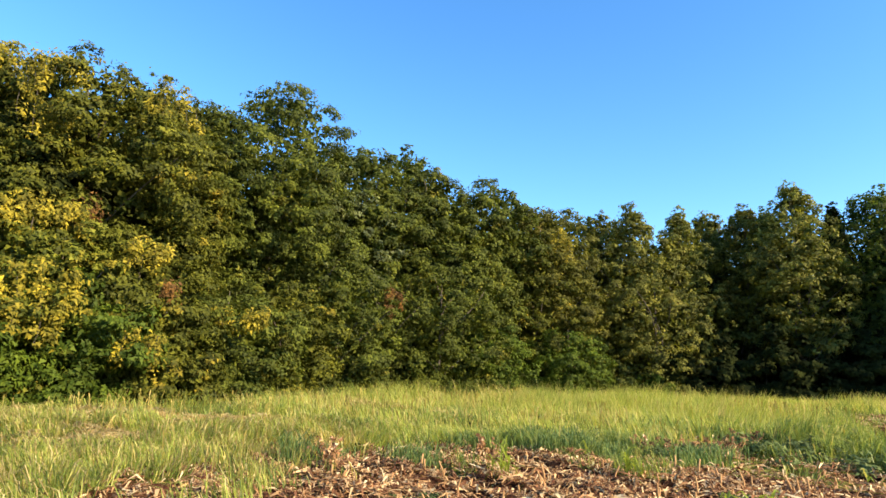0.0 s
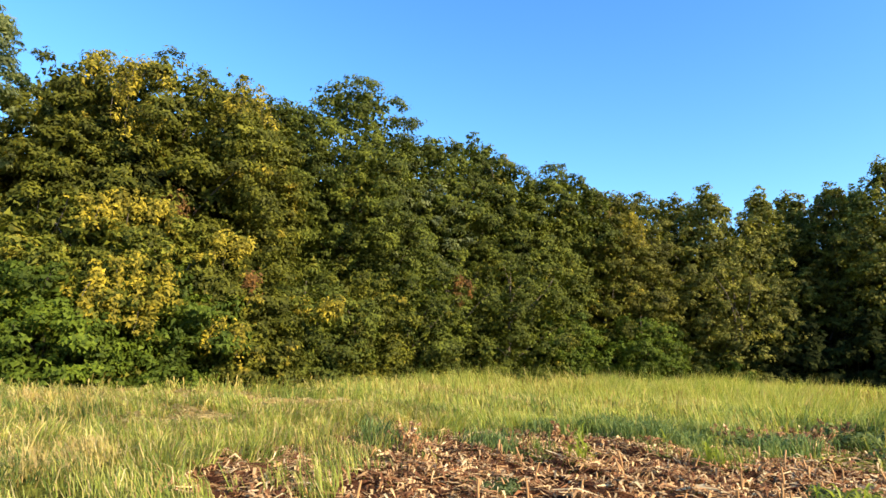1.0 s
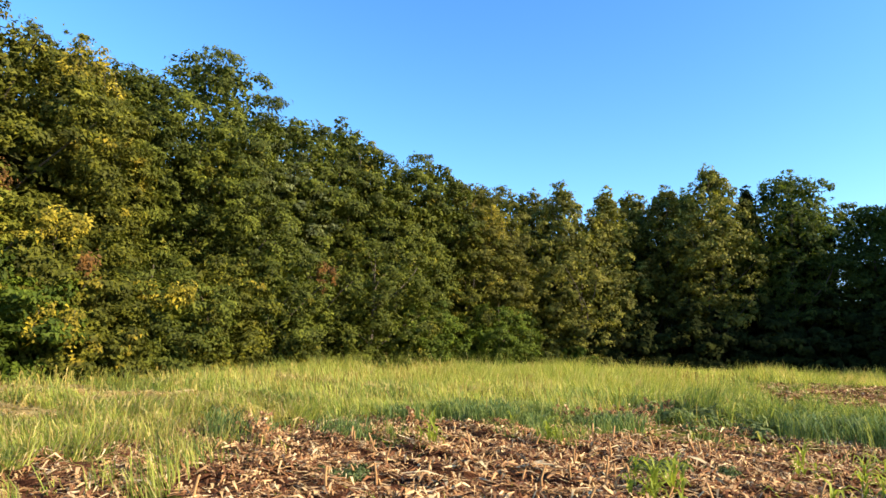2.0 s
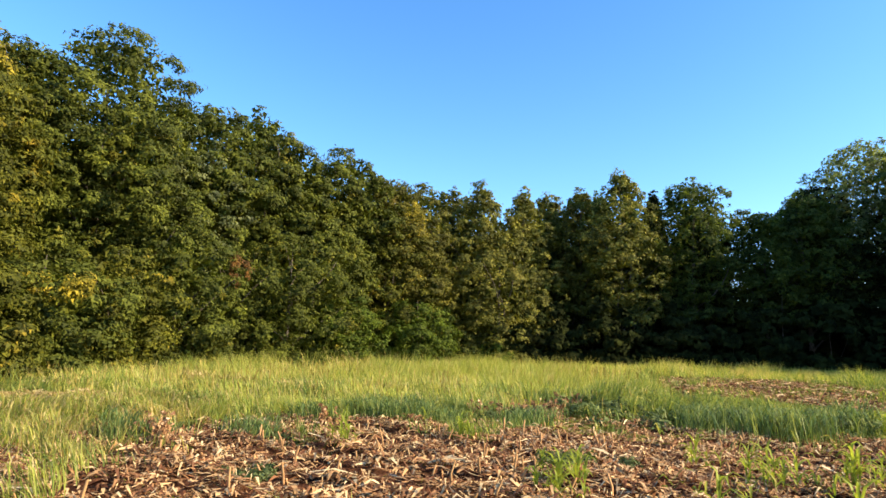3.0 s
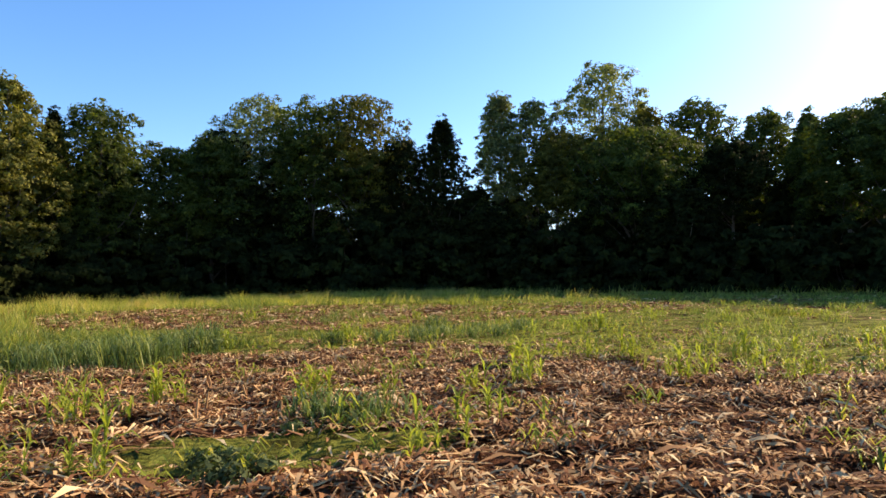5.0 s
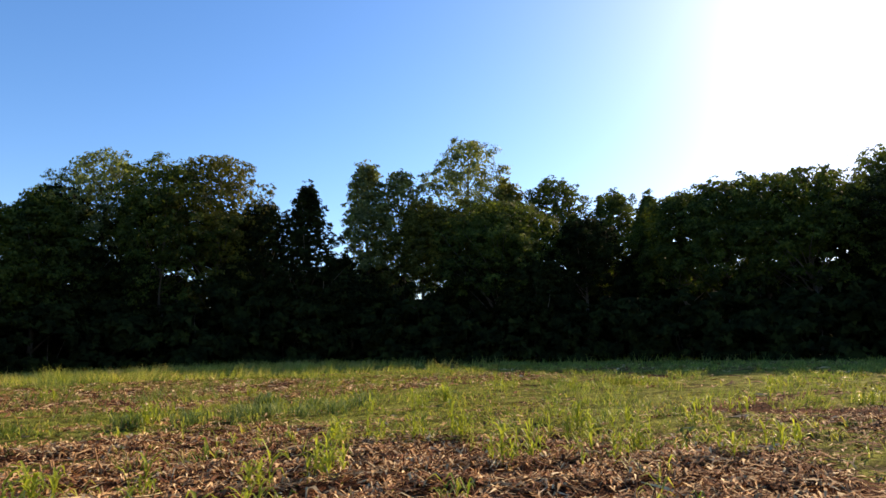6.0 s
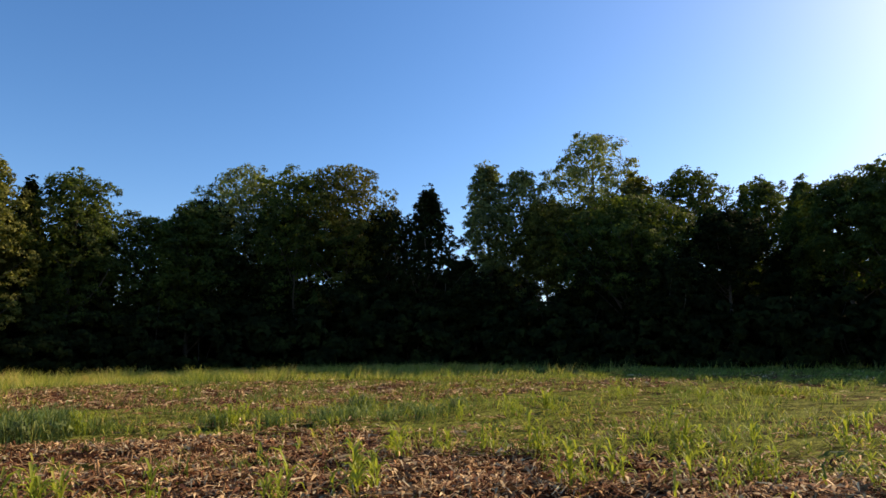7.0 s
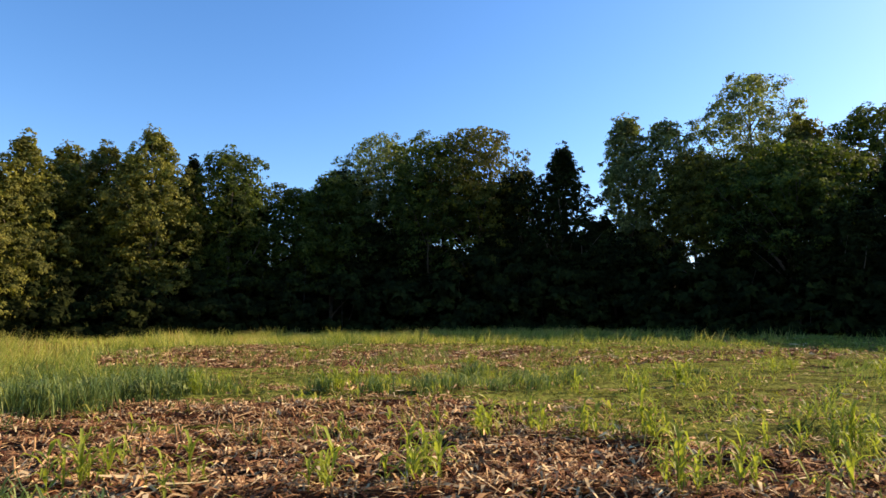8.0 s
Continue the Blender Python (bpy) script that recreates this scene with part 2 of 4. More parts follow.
def sheet(name, verts, faces, material, attributes=()):
    """A mesh from arrays; faces all have one number of corners."""
    me = bpy.data.meshes.new(name)
    verts, faces = np.asarray(verts, np.float32), np.asarray(faces, np.int32)
    n, k = faces.shape
    me.vertices.add(len(verts))
    me.vertices.foreach_set("co", verts.ravel())
    me.loops.add(n * k)
    me.loops.foreach_set("vertex_index", faces.ravel())
    me.polygons.add(n)
    me.polygons.foreach_set("loop_start", np.arange(0, n * k, k, dtype=np.int32))
    for key, values in attributes:
        at = me.attributes.new(key, "FLOAT", "POINT")
        at.data.foreach_set("value", np.asarray(values, np.float32))
    me.update(calc_edges=True)
    me.materials.append(material)
    return me


def part(name, me, parent, label=""):
    ob = new(name, me)
    ob.parent = parent
    return tagged(ob, label) if label else ob


# one sheet of ground, fine near the path and wide towards the horizon
k = np.linspace(-1, 1, 301)
span = np.sinh(k * 7.0) / np.sinh(7.0) * 1600
gx, gy = np.meshgrid(span + 7, span + 7, indexing="ij")
gx, gy = gx.ravel(), gy.ravel()
i, j = np.meshgrid(np.arange(300), np.arange(300), indexing="ij")
q = (i * 301 + j).ravel()
cover = np.clip(1 - straw_share(gx, gy) - 0.1 + 0.4 * tall(gx, gy), 0, 1)
ground = new("ground", sheet("ground", np.stack([gx, gy, land(gx, gy)], 1), np.stack([q, q + 301, q + 302, q + 1], 1), SOIL, [("cover", cover)]))
for poly in ground.data.polygons:
    poly.use_smooth = True
tagged(ground, "reddish harvested field soil with patches of low green weeds", "field", kind="structure")


# ---- trees ----
def tubes(paths, sides=6):
    """Tapered tubes through lists of (x, y, z, radius)."""
    vs, fs, n = [], [], 0
    ang = np.linspace(0, 2 * math.pi, sides, endpoint=False)
    for path in paths:
        for x, y, z, r in path:
            vs.append(np.stack([x + r * np.cos(ang), y + r * np.sin(ang), np.full(sides, z)], 1))
        for s in range(len(path) - 1):
            a0 = n + s * sides + np.arange(sides)
            a1 = n + s * sides + (np.arange(sides) + 1) % sides
            fs.append(np.stack([a0, a1, a1 + sides, a0 + sides], 1))
        n += len(path) * sides
    return np.concatenate(vs), np.concatenate(fs)


def bent(rng, p, q, r0, r1, steps=5, sag=0.12):
    """A limb from p to q that wanders a little."""
    p, q = np.array(p, float), np.array(q, float)
    off = rng.normal(0, sag, 3) * np.linalg.norm(q - p) * 0.5
    out = []
    for s in range(steps + 1):
        k = s / steps
        c = p + (q - p) * k + off * math.sin(math.pi * k)
        out.append((*c, r0 + (r1 - r0) * k))
    return out


def girth(kind, u):
    """Half width of a crown, as a share of the widest, at the share u of its height."""
    u = np.asarray(u, float)
    if kind == "cone":
        return np.interp(u, [0, 0.12, 0.5, 0.85, 1], [0.7, 1.0, 0.75, 0.36, 0.05])
    if kind == "spire":
        return np.interp(u, [0, 0.1, 0.4, 0.7, 0.88, 1], [0.75, 0.92, 1.0, 0.78, 0.42, 0.08])
    low, belly = {"oval": (0.8, 0.38), "bush": (0.9, 0.25)}.get(kind, (0.7, 0.5))
    dome = np.sqrt(np.clip(1 - (np.clip(u - belly, 0, 1) / (1.0 - belly)) ** (2.6 if kind == "oval" else 3.2), 0, 1))
    return np.where(u < belly, low + (1 - low) * np.sqrt(u / belly), dome)


def leaves(rng, centres, radii, count, size, droop=0.12, flat=0.55, loose=0.06, hearts=None, turn=0.33):
    """Many small pointed leaves: most on the outsides of the clumps, some loose between them. hearts: the middle of each clump's bough."""
    share = radii ** 2
    own = rng.choice(len(radii), count, p=share / share.sum())
    d = rng.normal(0, 1, (count, 3))
    d[:, 2] += 0.35
    d /= np.linalg.norm(d, axis=1)[:, None]
    stray = rng.uniform(0, 1, count) < loose
    reach = radii[own] * np.where(stray, rng.uniform(0.3, 2.2, count), np.clip(rng.normal(0.85, 0.2, count), 0.2, 1.4))
    c = centres[own] + d * reach[:, None] * np.array([1, 1, flat])
    c[:, 2] = np.maximum(c[:, 2], 0.05)
    out = d
    if hearts is not None:
        out = c - hearts[own]
        out = out / (np.linalg.norm(out, axis=1)[:, None] + 1e-6) + d * 0.6
    nrm = out + rng.normal(0, turn, (count, 3)) + np.array([0, 0, 0.3])
    nrm /= np.linalg.norm(nrm, axis=1)[:, None]
    along = d + rng.normal(0, 0.7, (count, 3)) - np.array([0, 0, droop])
    along -= nrm * np.sum(along * nrm, 1)[:, None]
    along /= np.linalg.norm(along, axis=1)[:, None] + 1e-9
    side = np.cross(nrm, along)
    s = size * rng.uniform(0.55, 1.4, count)[:, None]
    v = np.stack([c - along * s * 0.45 + side * s * 0.36, c - along * s * 0.45 - side * s * 0.36, c + along * s * 0.65 - nrm * s * 0.12], 1)
    return v.reshape(-1, 3), np.arange(count * 3).reshape(-1, 3)


def clumps(rng, kind, height, width, base, number, facing=None, size=None, hollow=0.15):
    """Leafy masses of a crown: pads spread evenly over its outside, each a drooping dome of sprays, with dark hollows between.
    hollow: the share of pads that lie deep inside. The side to the open field carries more."""
    many = number * 5
    u = np.linspace(0, 1, 200)
    weight = np.cumsum(girth(kind, u) + 0.2 + (0.0 if kind == "cone" else 0.5) * smooth(u, 0.6, 0.9))
    u = np.interp(rng.uniform(0, 1, many), weight / weight[-1], u)
    ang = rng.uniform(0, 2 * math.pi, many)
    if facing is not None:
        ang = np.where(rng.uniform(0, 1, many) < 0.78, facing + rng.normal(0, 0.8, many), ang)
    lobe = (size or width * 0.2) * rng.uniform(0.65, 1.4, many) * np.interp(u, [0, 0.7, 1], [1.05, 1.0, 0.8])
    deep = np.where(rng.uniform(0, 1, many) < hollow, rng.uniform(0.4, 0.8, many), rng.uniform(0.88, 1.06, many))
    uneven = 1 + 0.16 * np.sin(2 * ang + 7 * u + rng.uniform(0, 6)) * np.sin(5 * u + rng.uniform(0, 6))
    r = np.maximum(girth(kind, u) * width / 2 * deep * uneven - lobe * 0.55, 0)
    z = np.maximum(base + u * (height - base) - lobe * 0.6 + (0.0 if kind in ("cone", "spire") else 1.0) * rng.uniform(-1.5, 0.2, many) * smooth(u, 0.55, 0.85), lobe * 0.4)
    spot = np.stack([r * np.cos(ang), r * np.sin(ang), z], 1)
    pick, near = [int(np.argmax(u))], np.full(many, 1e9)
    while len(pick) < number:
        near = np.minimum(near, np.linalg.norm(spot - spot[pick[-1]], axis=1))
        pick.append(int(np.argmax(near * rng.uniform(0.6, 1.0, many))))
    bough, big, ang = spot[pick], lobe[pick], ang[pick]
    each = 10
    out = np.stack([np.cos(ang), np.sin(ang), np.full(number, 0.65)], 1)
    d = np.repeat(out, each, 0) * 0.75 + rng.normal(0, 0.62, (number * each, 3))
    d /= np.linalg.norm(d, axis=1)[:, None]
    rb = np.repeat(big, each)
    heart = np.repeat(bough, each, 0)
    small = heart + d * (rb * rng.uniform(0.55, 1.0, number * each))[:, None] * np.array([1, 1, 0.75])
    small[:, 2] -= 0.35 * np.maximum(0, np.hypot(small[:, 0], small[:, 1]) - np.hypot(heart[:, 0], heart[:, 1]))
    return bough, small, rb * rng.uniform(0.2, 0.4, number * each), heart - (np.repeat(out, each, 0) * 0.3 + np.array([0, 0, 0.2])) * rb[:, None]


TREE_WORDS = {"round": "broad-crowned", "oval": "tall", "spire": "tall pointed", "cone": "pointed"}
LEAF_WORDS = {"olive": "olive-green", "green": "dark green", "fresh": "fresh green", "weed": "green", "vine": "vine-hung green and yellow", "yellow": "yellowing", "bronze": "bronze-tinged", "tawny": "tawny olive", "leafy": "mid-green", "dark": "shade-darkened deep green", "poplar": "grey-green"}


def tree(x, y, top, width, kind, tint, count, size, base=1.2, number=26, facing=None, clump=None, seed=1, limbs=12, label="", hollow=0.15, core=3000, loose=0.06, turn=0.33, dense=2200, bare=0.0):
    """A tree: an Empty at its foot, with trunk, branches and crown. bare: the share of the crown, from below, that stays thin."""
    rng = np.random.RandomState(seed)
    z = float(land(x, y)) - 0.05
    h = top - z
    thing = new("tree")
    thing.location = (x, y, z)
    bough, c, rad, heart = clumps(rng, kind, h, width, base, number, facing, clump, hollow)
    lean = rng.normal(0, 0.02, 2) * h
    foot = 0.012 * h + 0.05
    stem = [(lean[0] * k * k, lean[1] * k * k, h * 0.93 * k, foot * (1 - 0.9 * k) * (1.5 if k == 0 else 1)) for k in (0, 0.04, 0.2, 0.4, 0.6, 0.8, 1.0)]
    trunk = part("trunk", sheet("trunk", *tubes([stem], 8), BARK), thing)
    for n in rng.permutation(number)[:limbs]:
        s = max(0.1, min(0.88, (bough[n][2] - 0.75 * np.hypot(*bough[n][:2]) - 0.4) / h))
        part("branch", sheet("branch", *tubes([bent(rng, (lean[0] * s * s, lean[1] * s * s, s * h), bough[n] + np.array([0, 0, 0.3]), foot * (1 - 0.9 * s) * 0.6, 0.02)], 5), BARK), trunk)
    v, f = leaves(rng, c, rad, count, size, hearts=heart, loose=loose, turn=turn)
    # the finer growth that fills the crown between its pads, and larger sprays deep inside that close it
    u = bare + (0.97 - bare) * rng.uniform(0, 1, core) ** 0.85
    a = rng.uniform(0, 2 * math.pi, core)
    r = girth(kind, u) * width / 2 * 0.8 * np.sqrt(rng.uniform(0.1, 1, core))
    mid = np.stack([r * np.cos(a), r * np.sin(a), np.maximum(base + u * (h - base) - 0.5, 0.3)], 1)
    gap = lattice(mid[:, 0] * 0.55 + mid[:, 2] * 0.28 + seed, mid[:, 1] * 0.55 + mid[:, 2] * 0.5)
    mid = mid[(gap > 0.45) | (u > 0.92)]
    v2, f2 = leaves(rng, mid, np.full(len(mid), 0.3), len(mid), size * 1.4, turn=0.8, hearts=mid * np.array([0, 0, 1]) - np.array([0, 0, 1.5]))
    v, f = np.concatenate([v, v2]), np.concatenate([f, f2 + len(v)])
    u, a = rng.uniform(0.03 + bare, 0.96, dense), rng.uniform(0, 2 * math.pi, dense)
    r = girth(kind, u) * width / 2 * 0.7 * np.sqrt(rng.uniform(0, 1, dense))
    mid = np.stack([r * np.cos(a), r * np.sin(a), np.maximum(base + u * (h - base) - 1.0, 0.3)], 1)
    v2, f2 = leaves(rng, mid, np.full(dense, 0.3), dense, size * 2.0, turn=1.2)
    v, f = np.concatenate([v, v2]), np.concatenate([f, f2 + len(v)])
    part("crown", sheet("crown", v, f, LEAF[tint]), thing, LEAF_WORDS[tint] + " foliage")
    return tagged(thing, label or "%s %s tree at the field's edge" % (TREE_WORDS[kind], LEAF_WORDS[tint]), "tree", "trees round the field")


def shrub(x, y, h, width, tint, count, size, seed, facing=None, label=""):
    """A shrub: stems and a leafy mass."""
    rng = np.random.RandomState(seed)
    thing = new("shrub")
    thing.location = (x, y, float(land(x, y)) - 0.04)
    bough, c, rad, heart = clumps(rng, "bush", h, width, 0.1, 16, facing, width * 0.2, 0.1)
    for n in range(5):
        part("stem", sheet("stem", *tubes([bent(rng, (rng.normal(0, 0.1), rng.normal(0, 0.1), 0), bough[n], 0.035, 0.01, 4)], 5), BARK), thing)
    v, f = leaves(rng, c, rad, count, size, hearts=heart)
    part("foliage", sheet("foliage", v, f, LEAF[tint]), thing)
    return tagged(thing, label or "dense %s shrub at the foot of the trees" % LEAF_WORDS[tint], "shrub", "shrubs along the wood's edge")


# x, y, top, crown width, form, leaf
LEFT = [
    (-26.2, 14.5, 15.4, 5.2, "round", "poplar"), (-22.6, 17.9, 13.4, 6.0, "round", "vine"), (-20.7, 20.3, 13.9, 8.6, "round", "vine"), (-19.9, 23.5, 14.6, 6.0, "round", "vine"),
    (-19.7, 27.6, 15.7, 6.0, "oval", "leafy"), (-17.2, 30.4, 17.7, 7.8, "round", "leafy"), (-16.8, 36.1, 16.3, 7.6, "oval", "poplar"), (-14.7, 38.1, 16.7, 7.8, "round", "leafy"),
    (-11.6, 42.3, 16.1, 8.0, "round", "olive"), (-7.7, 46.2, 16.2, 7.6, "round", "olive"), (-3.5, 50.8, 15.6, 7.4, "round", "bronze"),
]
# "dark" on broad and oval crowns here is shade painted into the leaves
FAR = [
    (4.4, 55.7, 16.6, 7.2, "spire", "tawny"), (8.5, 57.3, 16.7, 6.4, "spire", "tawny"), (2.0, 59.8, 16.9, 6.4, "round", "bronze"), (14.7, 59.1, 17.3, 7.2, "spire", "bronze"), (17.8, 56.2, 18.5, 7.0, "spire", "tawny"),
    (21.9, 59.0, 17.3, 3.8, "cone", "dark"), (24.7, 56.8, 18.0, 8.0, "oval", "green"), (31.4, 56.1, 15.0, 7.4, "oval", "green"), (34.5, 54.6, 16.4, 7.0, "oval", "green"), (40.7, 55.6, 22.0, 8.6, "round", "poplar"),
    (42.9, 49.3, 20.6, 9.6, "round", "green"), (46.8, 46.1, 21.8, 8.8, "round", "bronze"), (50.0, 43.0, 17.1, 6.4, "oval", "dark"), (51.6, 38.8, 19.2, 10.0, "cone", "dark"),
]
RIGHT = [
    (57.0, 35.0, 22.2, 4.6, "oval", "poplar"), (59.6, 32.2, 21.6, 6.4, "oval", "poplar"), (67.7, 27.7, 26.9, 10.3, "oval", "poplar"), (58.5, 29.0, 17.2, 7.4, "oval", "bronze"), (58.6, 20.6, 16.2, 9.6, "round", "green"),
    (68.0, 17.2, 20.4, 6.8, "round", "green"), (71.4, 11.6, 19.0, 7.0, "oval", "green"), (68.0, 7.2, 17.4, 3.4, "spire", "green"), (64.3, 4.0, 16.0, 7.0, "round", "green"), (62.8, 0.3, 16.5, 8.4, "oval", "green"),
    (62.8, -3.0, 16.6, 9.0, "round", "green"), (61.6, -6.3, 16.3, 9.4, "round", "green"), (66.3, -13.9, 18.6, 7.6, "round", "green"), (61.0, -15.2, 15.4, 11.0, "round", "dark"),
]
# trees added to fill gaps; the "dark" ones have shade put into their leaf colour
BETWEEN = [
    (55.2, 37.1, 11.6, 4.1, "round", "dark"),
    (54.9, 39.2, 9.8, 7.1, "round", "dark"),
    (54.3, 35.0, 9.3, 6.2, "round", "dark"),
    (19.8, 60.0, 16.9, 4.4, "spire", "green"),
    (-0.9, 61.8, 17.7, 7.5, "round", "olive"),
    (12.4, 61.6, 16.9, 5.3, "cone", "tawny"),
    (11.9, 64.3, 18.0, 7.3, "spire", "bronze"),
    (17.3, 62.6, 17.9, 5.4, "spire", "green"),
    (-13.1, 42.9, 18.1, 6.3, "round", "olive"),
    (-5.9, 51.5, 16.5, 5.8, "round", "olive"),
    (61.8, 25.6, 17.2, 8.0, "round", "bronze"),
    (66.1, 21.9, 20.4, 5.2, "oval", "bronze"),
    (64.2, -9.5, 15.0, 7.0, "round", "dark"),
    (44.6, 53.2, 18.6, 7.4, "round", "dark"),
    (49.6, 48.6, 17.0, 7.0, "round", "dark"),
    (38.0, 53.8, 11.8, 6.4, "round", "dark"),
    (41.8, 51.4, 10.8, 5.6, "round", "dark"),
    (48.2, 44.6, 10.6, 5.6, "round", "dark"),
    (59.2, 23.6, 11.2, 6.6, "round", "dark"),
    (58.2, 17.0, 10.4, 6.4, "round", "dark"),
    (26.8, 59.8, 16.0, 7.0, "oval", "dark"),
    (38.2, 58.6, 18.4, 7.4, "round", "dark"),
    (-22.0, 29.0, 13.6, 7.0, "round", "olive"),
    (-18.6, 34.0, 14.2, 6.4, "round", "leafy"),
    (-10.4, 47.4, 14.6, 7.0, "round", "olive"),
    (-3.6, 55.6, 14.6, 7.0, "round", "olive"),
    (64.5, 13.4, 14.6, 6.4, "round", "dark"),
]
UNDER = [  # small trees in front of the tall ones: x, y, top, width, leaf
    (-21.1, 15.1, 6.7, 7.0, "yellow"), (-18.7, 16.5, 6.5, 6.0, "yellow"), (-17.3, 20.6, 6.7, 6.0, "vine"), (-16.9, 17.6, 4.2, 4.6, "fresh"), (-18.9, 14.6, 4.1, 5.4, "fresh"),
    (-15.3, 19.6, 2.8, 3.7, "vine"), (-15.0, 23.5, 4.5, 5.6, "leafy"), (-14.2, 27.4, 5.3, 5.2, "vine"), (-13.0, 31.0, 7.1, 6.4, "leafy"), (-11.5, 36.1, 7.0, 7.0, "olive"),
    (-8.3, 42.1, 8.9, 7.2, "leafy"), (-6.3, 41.4, 4.5, 5.4, "fresh"), (-1.0, 46.9, 4.7, 5.4, "fresh"), (-3.7, 48.7, 10.7, 6.8, "vine"),
    (6.0, 53.6, 10.9, 8.0, "tawny"), (-0.2, 54.9, 13.3, 6.2, "tawny"), (-8.8, 37.6, 8.2, 7.2, "olive"), (-23.3, 13.0, 4.4, 6.0, "fresh"), (-25.3, 11.8, 6.7, 7.0, "vine"),
]
WIDER = {"round": 1.2, "oval": 1.2, "spire": 1.25, "cone": 1.2}
seed = 100
for x, y, top, w, kind, tint in LEFT:
    seed += 1
    near = y < 31
    tree(x, y, top + 0.2, w * WIDER[kind], kind, tint, 56000 if near else 40000, 0.145 if near else 0.18, 0.8, 120 if near else 110, math.atan2(-y * 0.6 - 4, -x + 14), 1.1, seed, core=8000 if near else 6000, dense=1500 if tint == "poplar" else 7500 if near else 5500)
for x, y, top, w, tint in UNDER:
    seed += 1
    tree(x, y, top + 0.2, w * 1.15, "round", tint, 15000, 0.14, 0.3, 46, math.atan2(-y * 0.6 - 4, -x + 14), 0.95, seed, 6, "small %s tree before the taller wood" % LEAF_WORDS[tint], core=2000, dense=1500)
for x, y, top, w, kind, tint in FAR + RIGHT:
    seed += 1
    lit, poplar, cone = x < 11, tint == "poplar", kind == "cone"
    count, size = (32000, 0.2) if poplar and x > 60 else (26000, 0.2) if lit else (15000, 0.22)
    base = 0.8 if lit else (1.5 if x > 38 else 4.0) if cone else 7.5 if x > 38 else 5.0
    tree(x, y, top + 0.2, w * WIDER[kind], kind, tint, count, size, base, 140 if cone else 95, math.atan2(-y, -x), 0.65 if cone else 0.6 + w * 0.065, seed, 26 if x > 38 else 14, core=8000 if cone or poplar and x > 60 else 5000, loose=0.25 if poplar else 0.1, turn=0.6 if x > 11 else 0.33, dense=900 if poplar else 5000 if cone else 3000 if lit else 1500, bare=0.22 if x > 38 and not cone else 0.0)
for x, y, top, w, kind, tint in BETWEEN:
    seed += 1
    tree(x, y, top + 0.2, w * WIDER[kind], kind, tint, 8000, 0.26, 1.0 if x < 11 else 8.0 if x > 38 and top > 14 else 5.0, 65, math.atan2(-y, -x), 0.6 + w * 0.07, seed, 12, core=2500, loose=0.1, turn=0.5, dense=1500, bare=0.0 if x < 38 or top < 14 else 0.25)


def vine(x, y, z, width, drop, tint, seed):
    """A vine hung over the outer twigs: a few trailing stems under a curtain of leaves."""
    rng = np.random.RandomState(seed)
    thing = new("vine")
    thing.location = (x, y, z - drop * 1.6)
    n = max(4, int(width * 5))
    px, long = rng.uniform(-width / 2, width / 2, n), drop * rng.uniform(0.35, 1.0, n)
    away = math.atan2(-y * 0.7, -x)
    side, front = np.array([-math.sin(away), math.cos(away), 0]), np.array([math.cos(away), math.sin(away), 0])
    c = []
    for s in range(n):
        top = side * px[s] + front * rng.uniform(0, 0.4) + np.array([0, 0, drop * (1.6 + rng.uniform(-0.3, 0.5) * (1 - abs(px[s] / width)))])
        low = top + side * rng.normal(0, 0.15) + front * 0.1 - np.array([0, 0, long[s]])
        if s < 5:
            part("stem", sheet("stem", *tubes([bent(rng, top, low, 0.012, 0.005, 4)], 4), BARK), thing)
        k = np.linspace(0, 1, 7)[:, None]
        c.append(top + (low - top) * k + rng.normal(0, 0.06, (7, 3)))
    c = np.concatenate(c)
    part("foliage", sheet("foliage", *leaves(rng, c, rng.uniform(0.12, 0.32, len(c)), int((620 if z < 8 else 330) * width * math.sqrt(drop)), 0.125, droop=0.7, flat=0.8, loose=0.15, hearts=c - front * 0.5), LEAF[tint]), thing)
    return tagged(thing, "%s vine leaves hanging over the wood's edge" % ("golden yellow" if tint == "gold" else "rusty red"), "vine", "vines on the trees")


VINES = [  # x, y, height, width, drop, leaf
    (-20.0, 16.0, 11.9, 1.3, 0.9, "gold"), (-18.8, 16.0, 10.7, 0.8, 2.0, "gold"), (-18.2, 16.1, 11.3, 1.6, 0.8, "gold"), (-18.2, 16.8, 11.6, 0.9, 0.8, "gold"), (-18.5, 17.1, 9.9, 1.0, 1.1, "gold"), (-15.8, 18.4, 11.4, 0.8, 1.5, "gold"), (-16.9, 21.6, 12.4, 1.0, 1.6, "gold"),
    (-16.1, 14.6, 3.3, 2.6, 1.8, "gold"), (-17.6, 15.9, 6.1, 2.8, 1.0, "gold"), (-14.9, 18.2, 5.3, 1.3, 1.0, "gold"), (-14.1, 17.4, 2.0, 1.1, 0.9, "gold"), (-12.3, 21.2, 3.0, 0.9, 0.8, "gold"), (-14.0, 21.6, 3.2, 0.7, 0.6, "gold"), (-2.0, 47.4, 11.5, 2.0, 2.0, "gold"),
    (-14.5, 19.0, 3.9, 0.6, 0.6, "rust"), (-11.0, 34.0, 5.3, 0.8, 1.5, "rust"), (-17.6, 17.6, 6.6, 1.0, 0.9, "rust"),
]
for n, (x, y, z, w, drop, tint) in enumerate(VINES):
    vine(x, y, z, w, drop, tint, 700 + n)

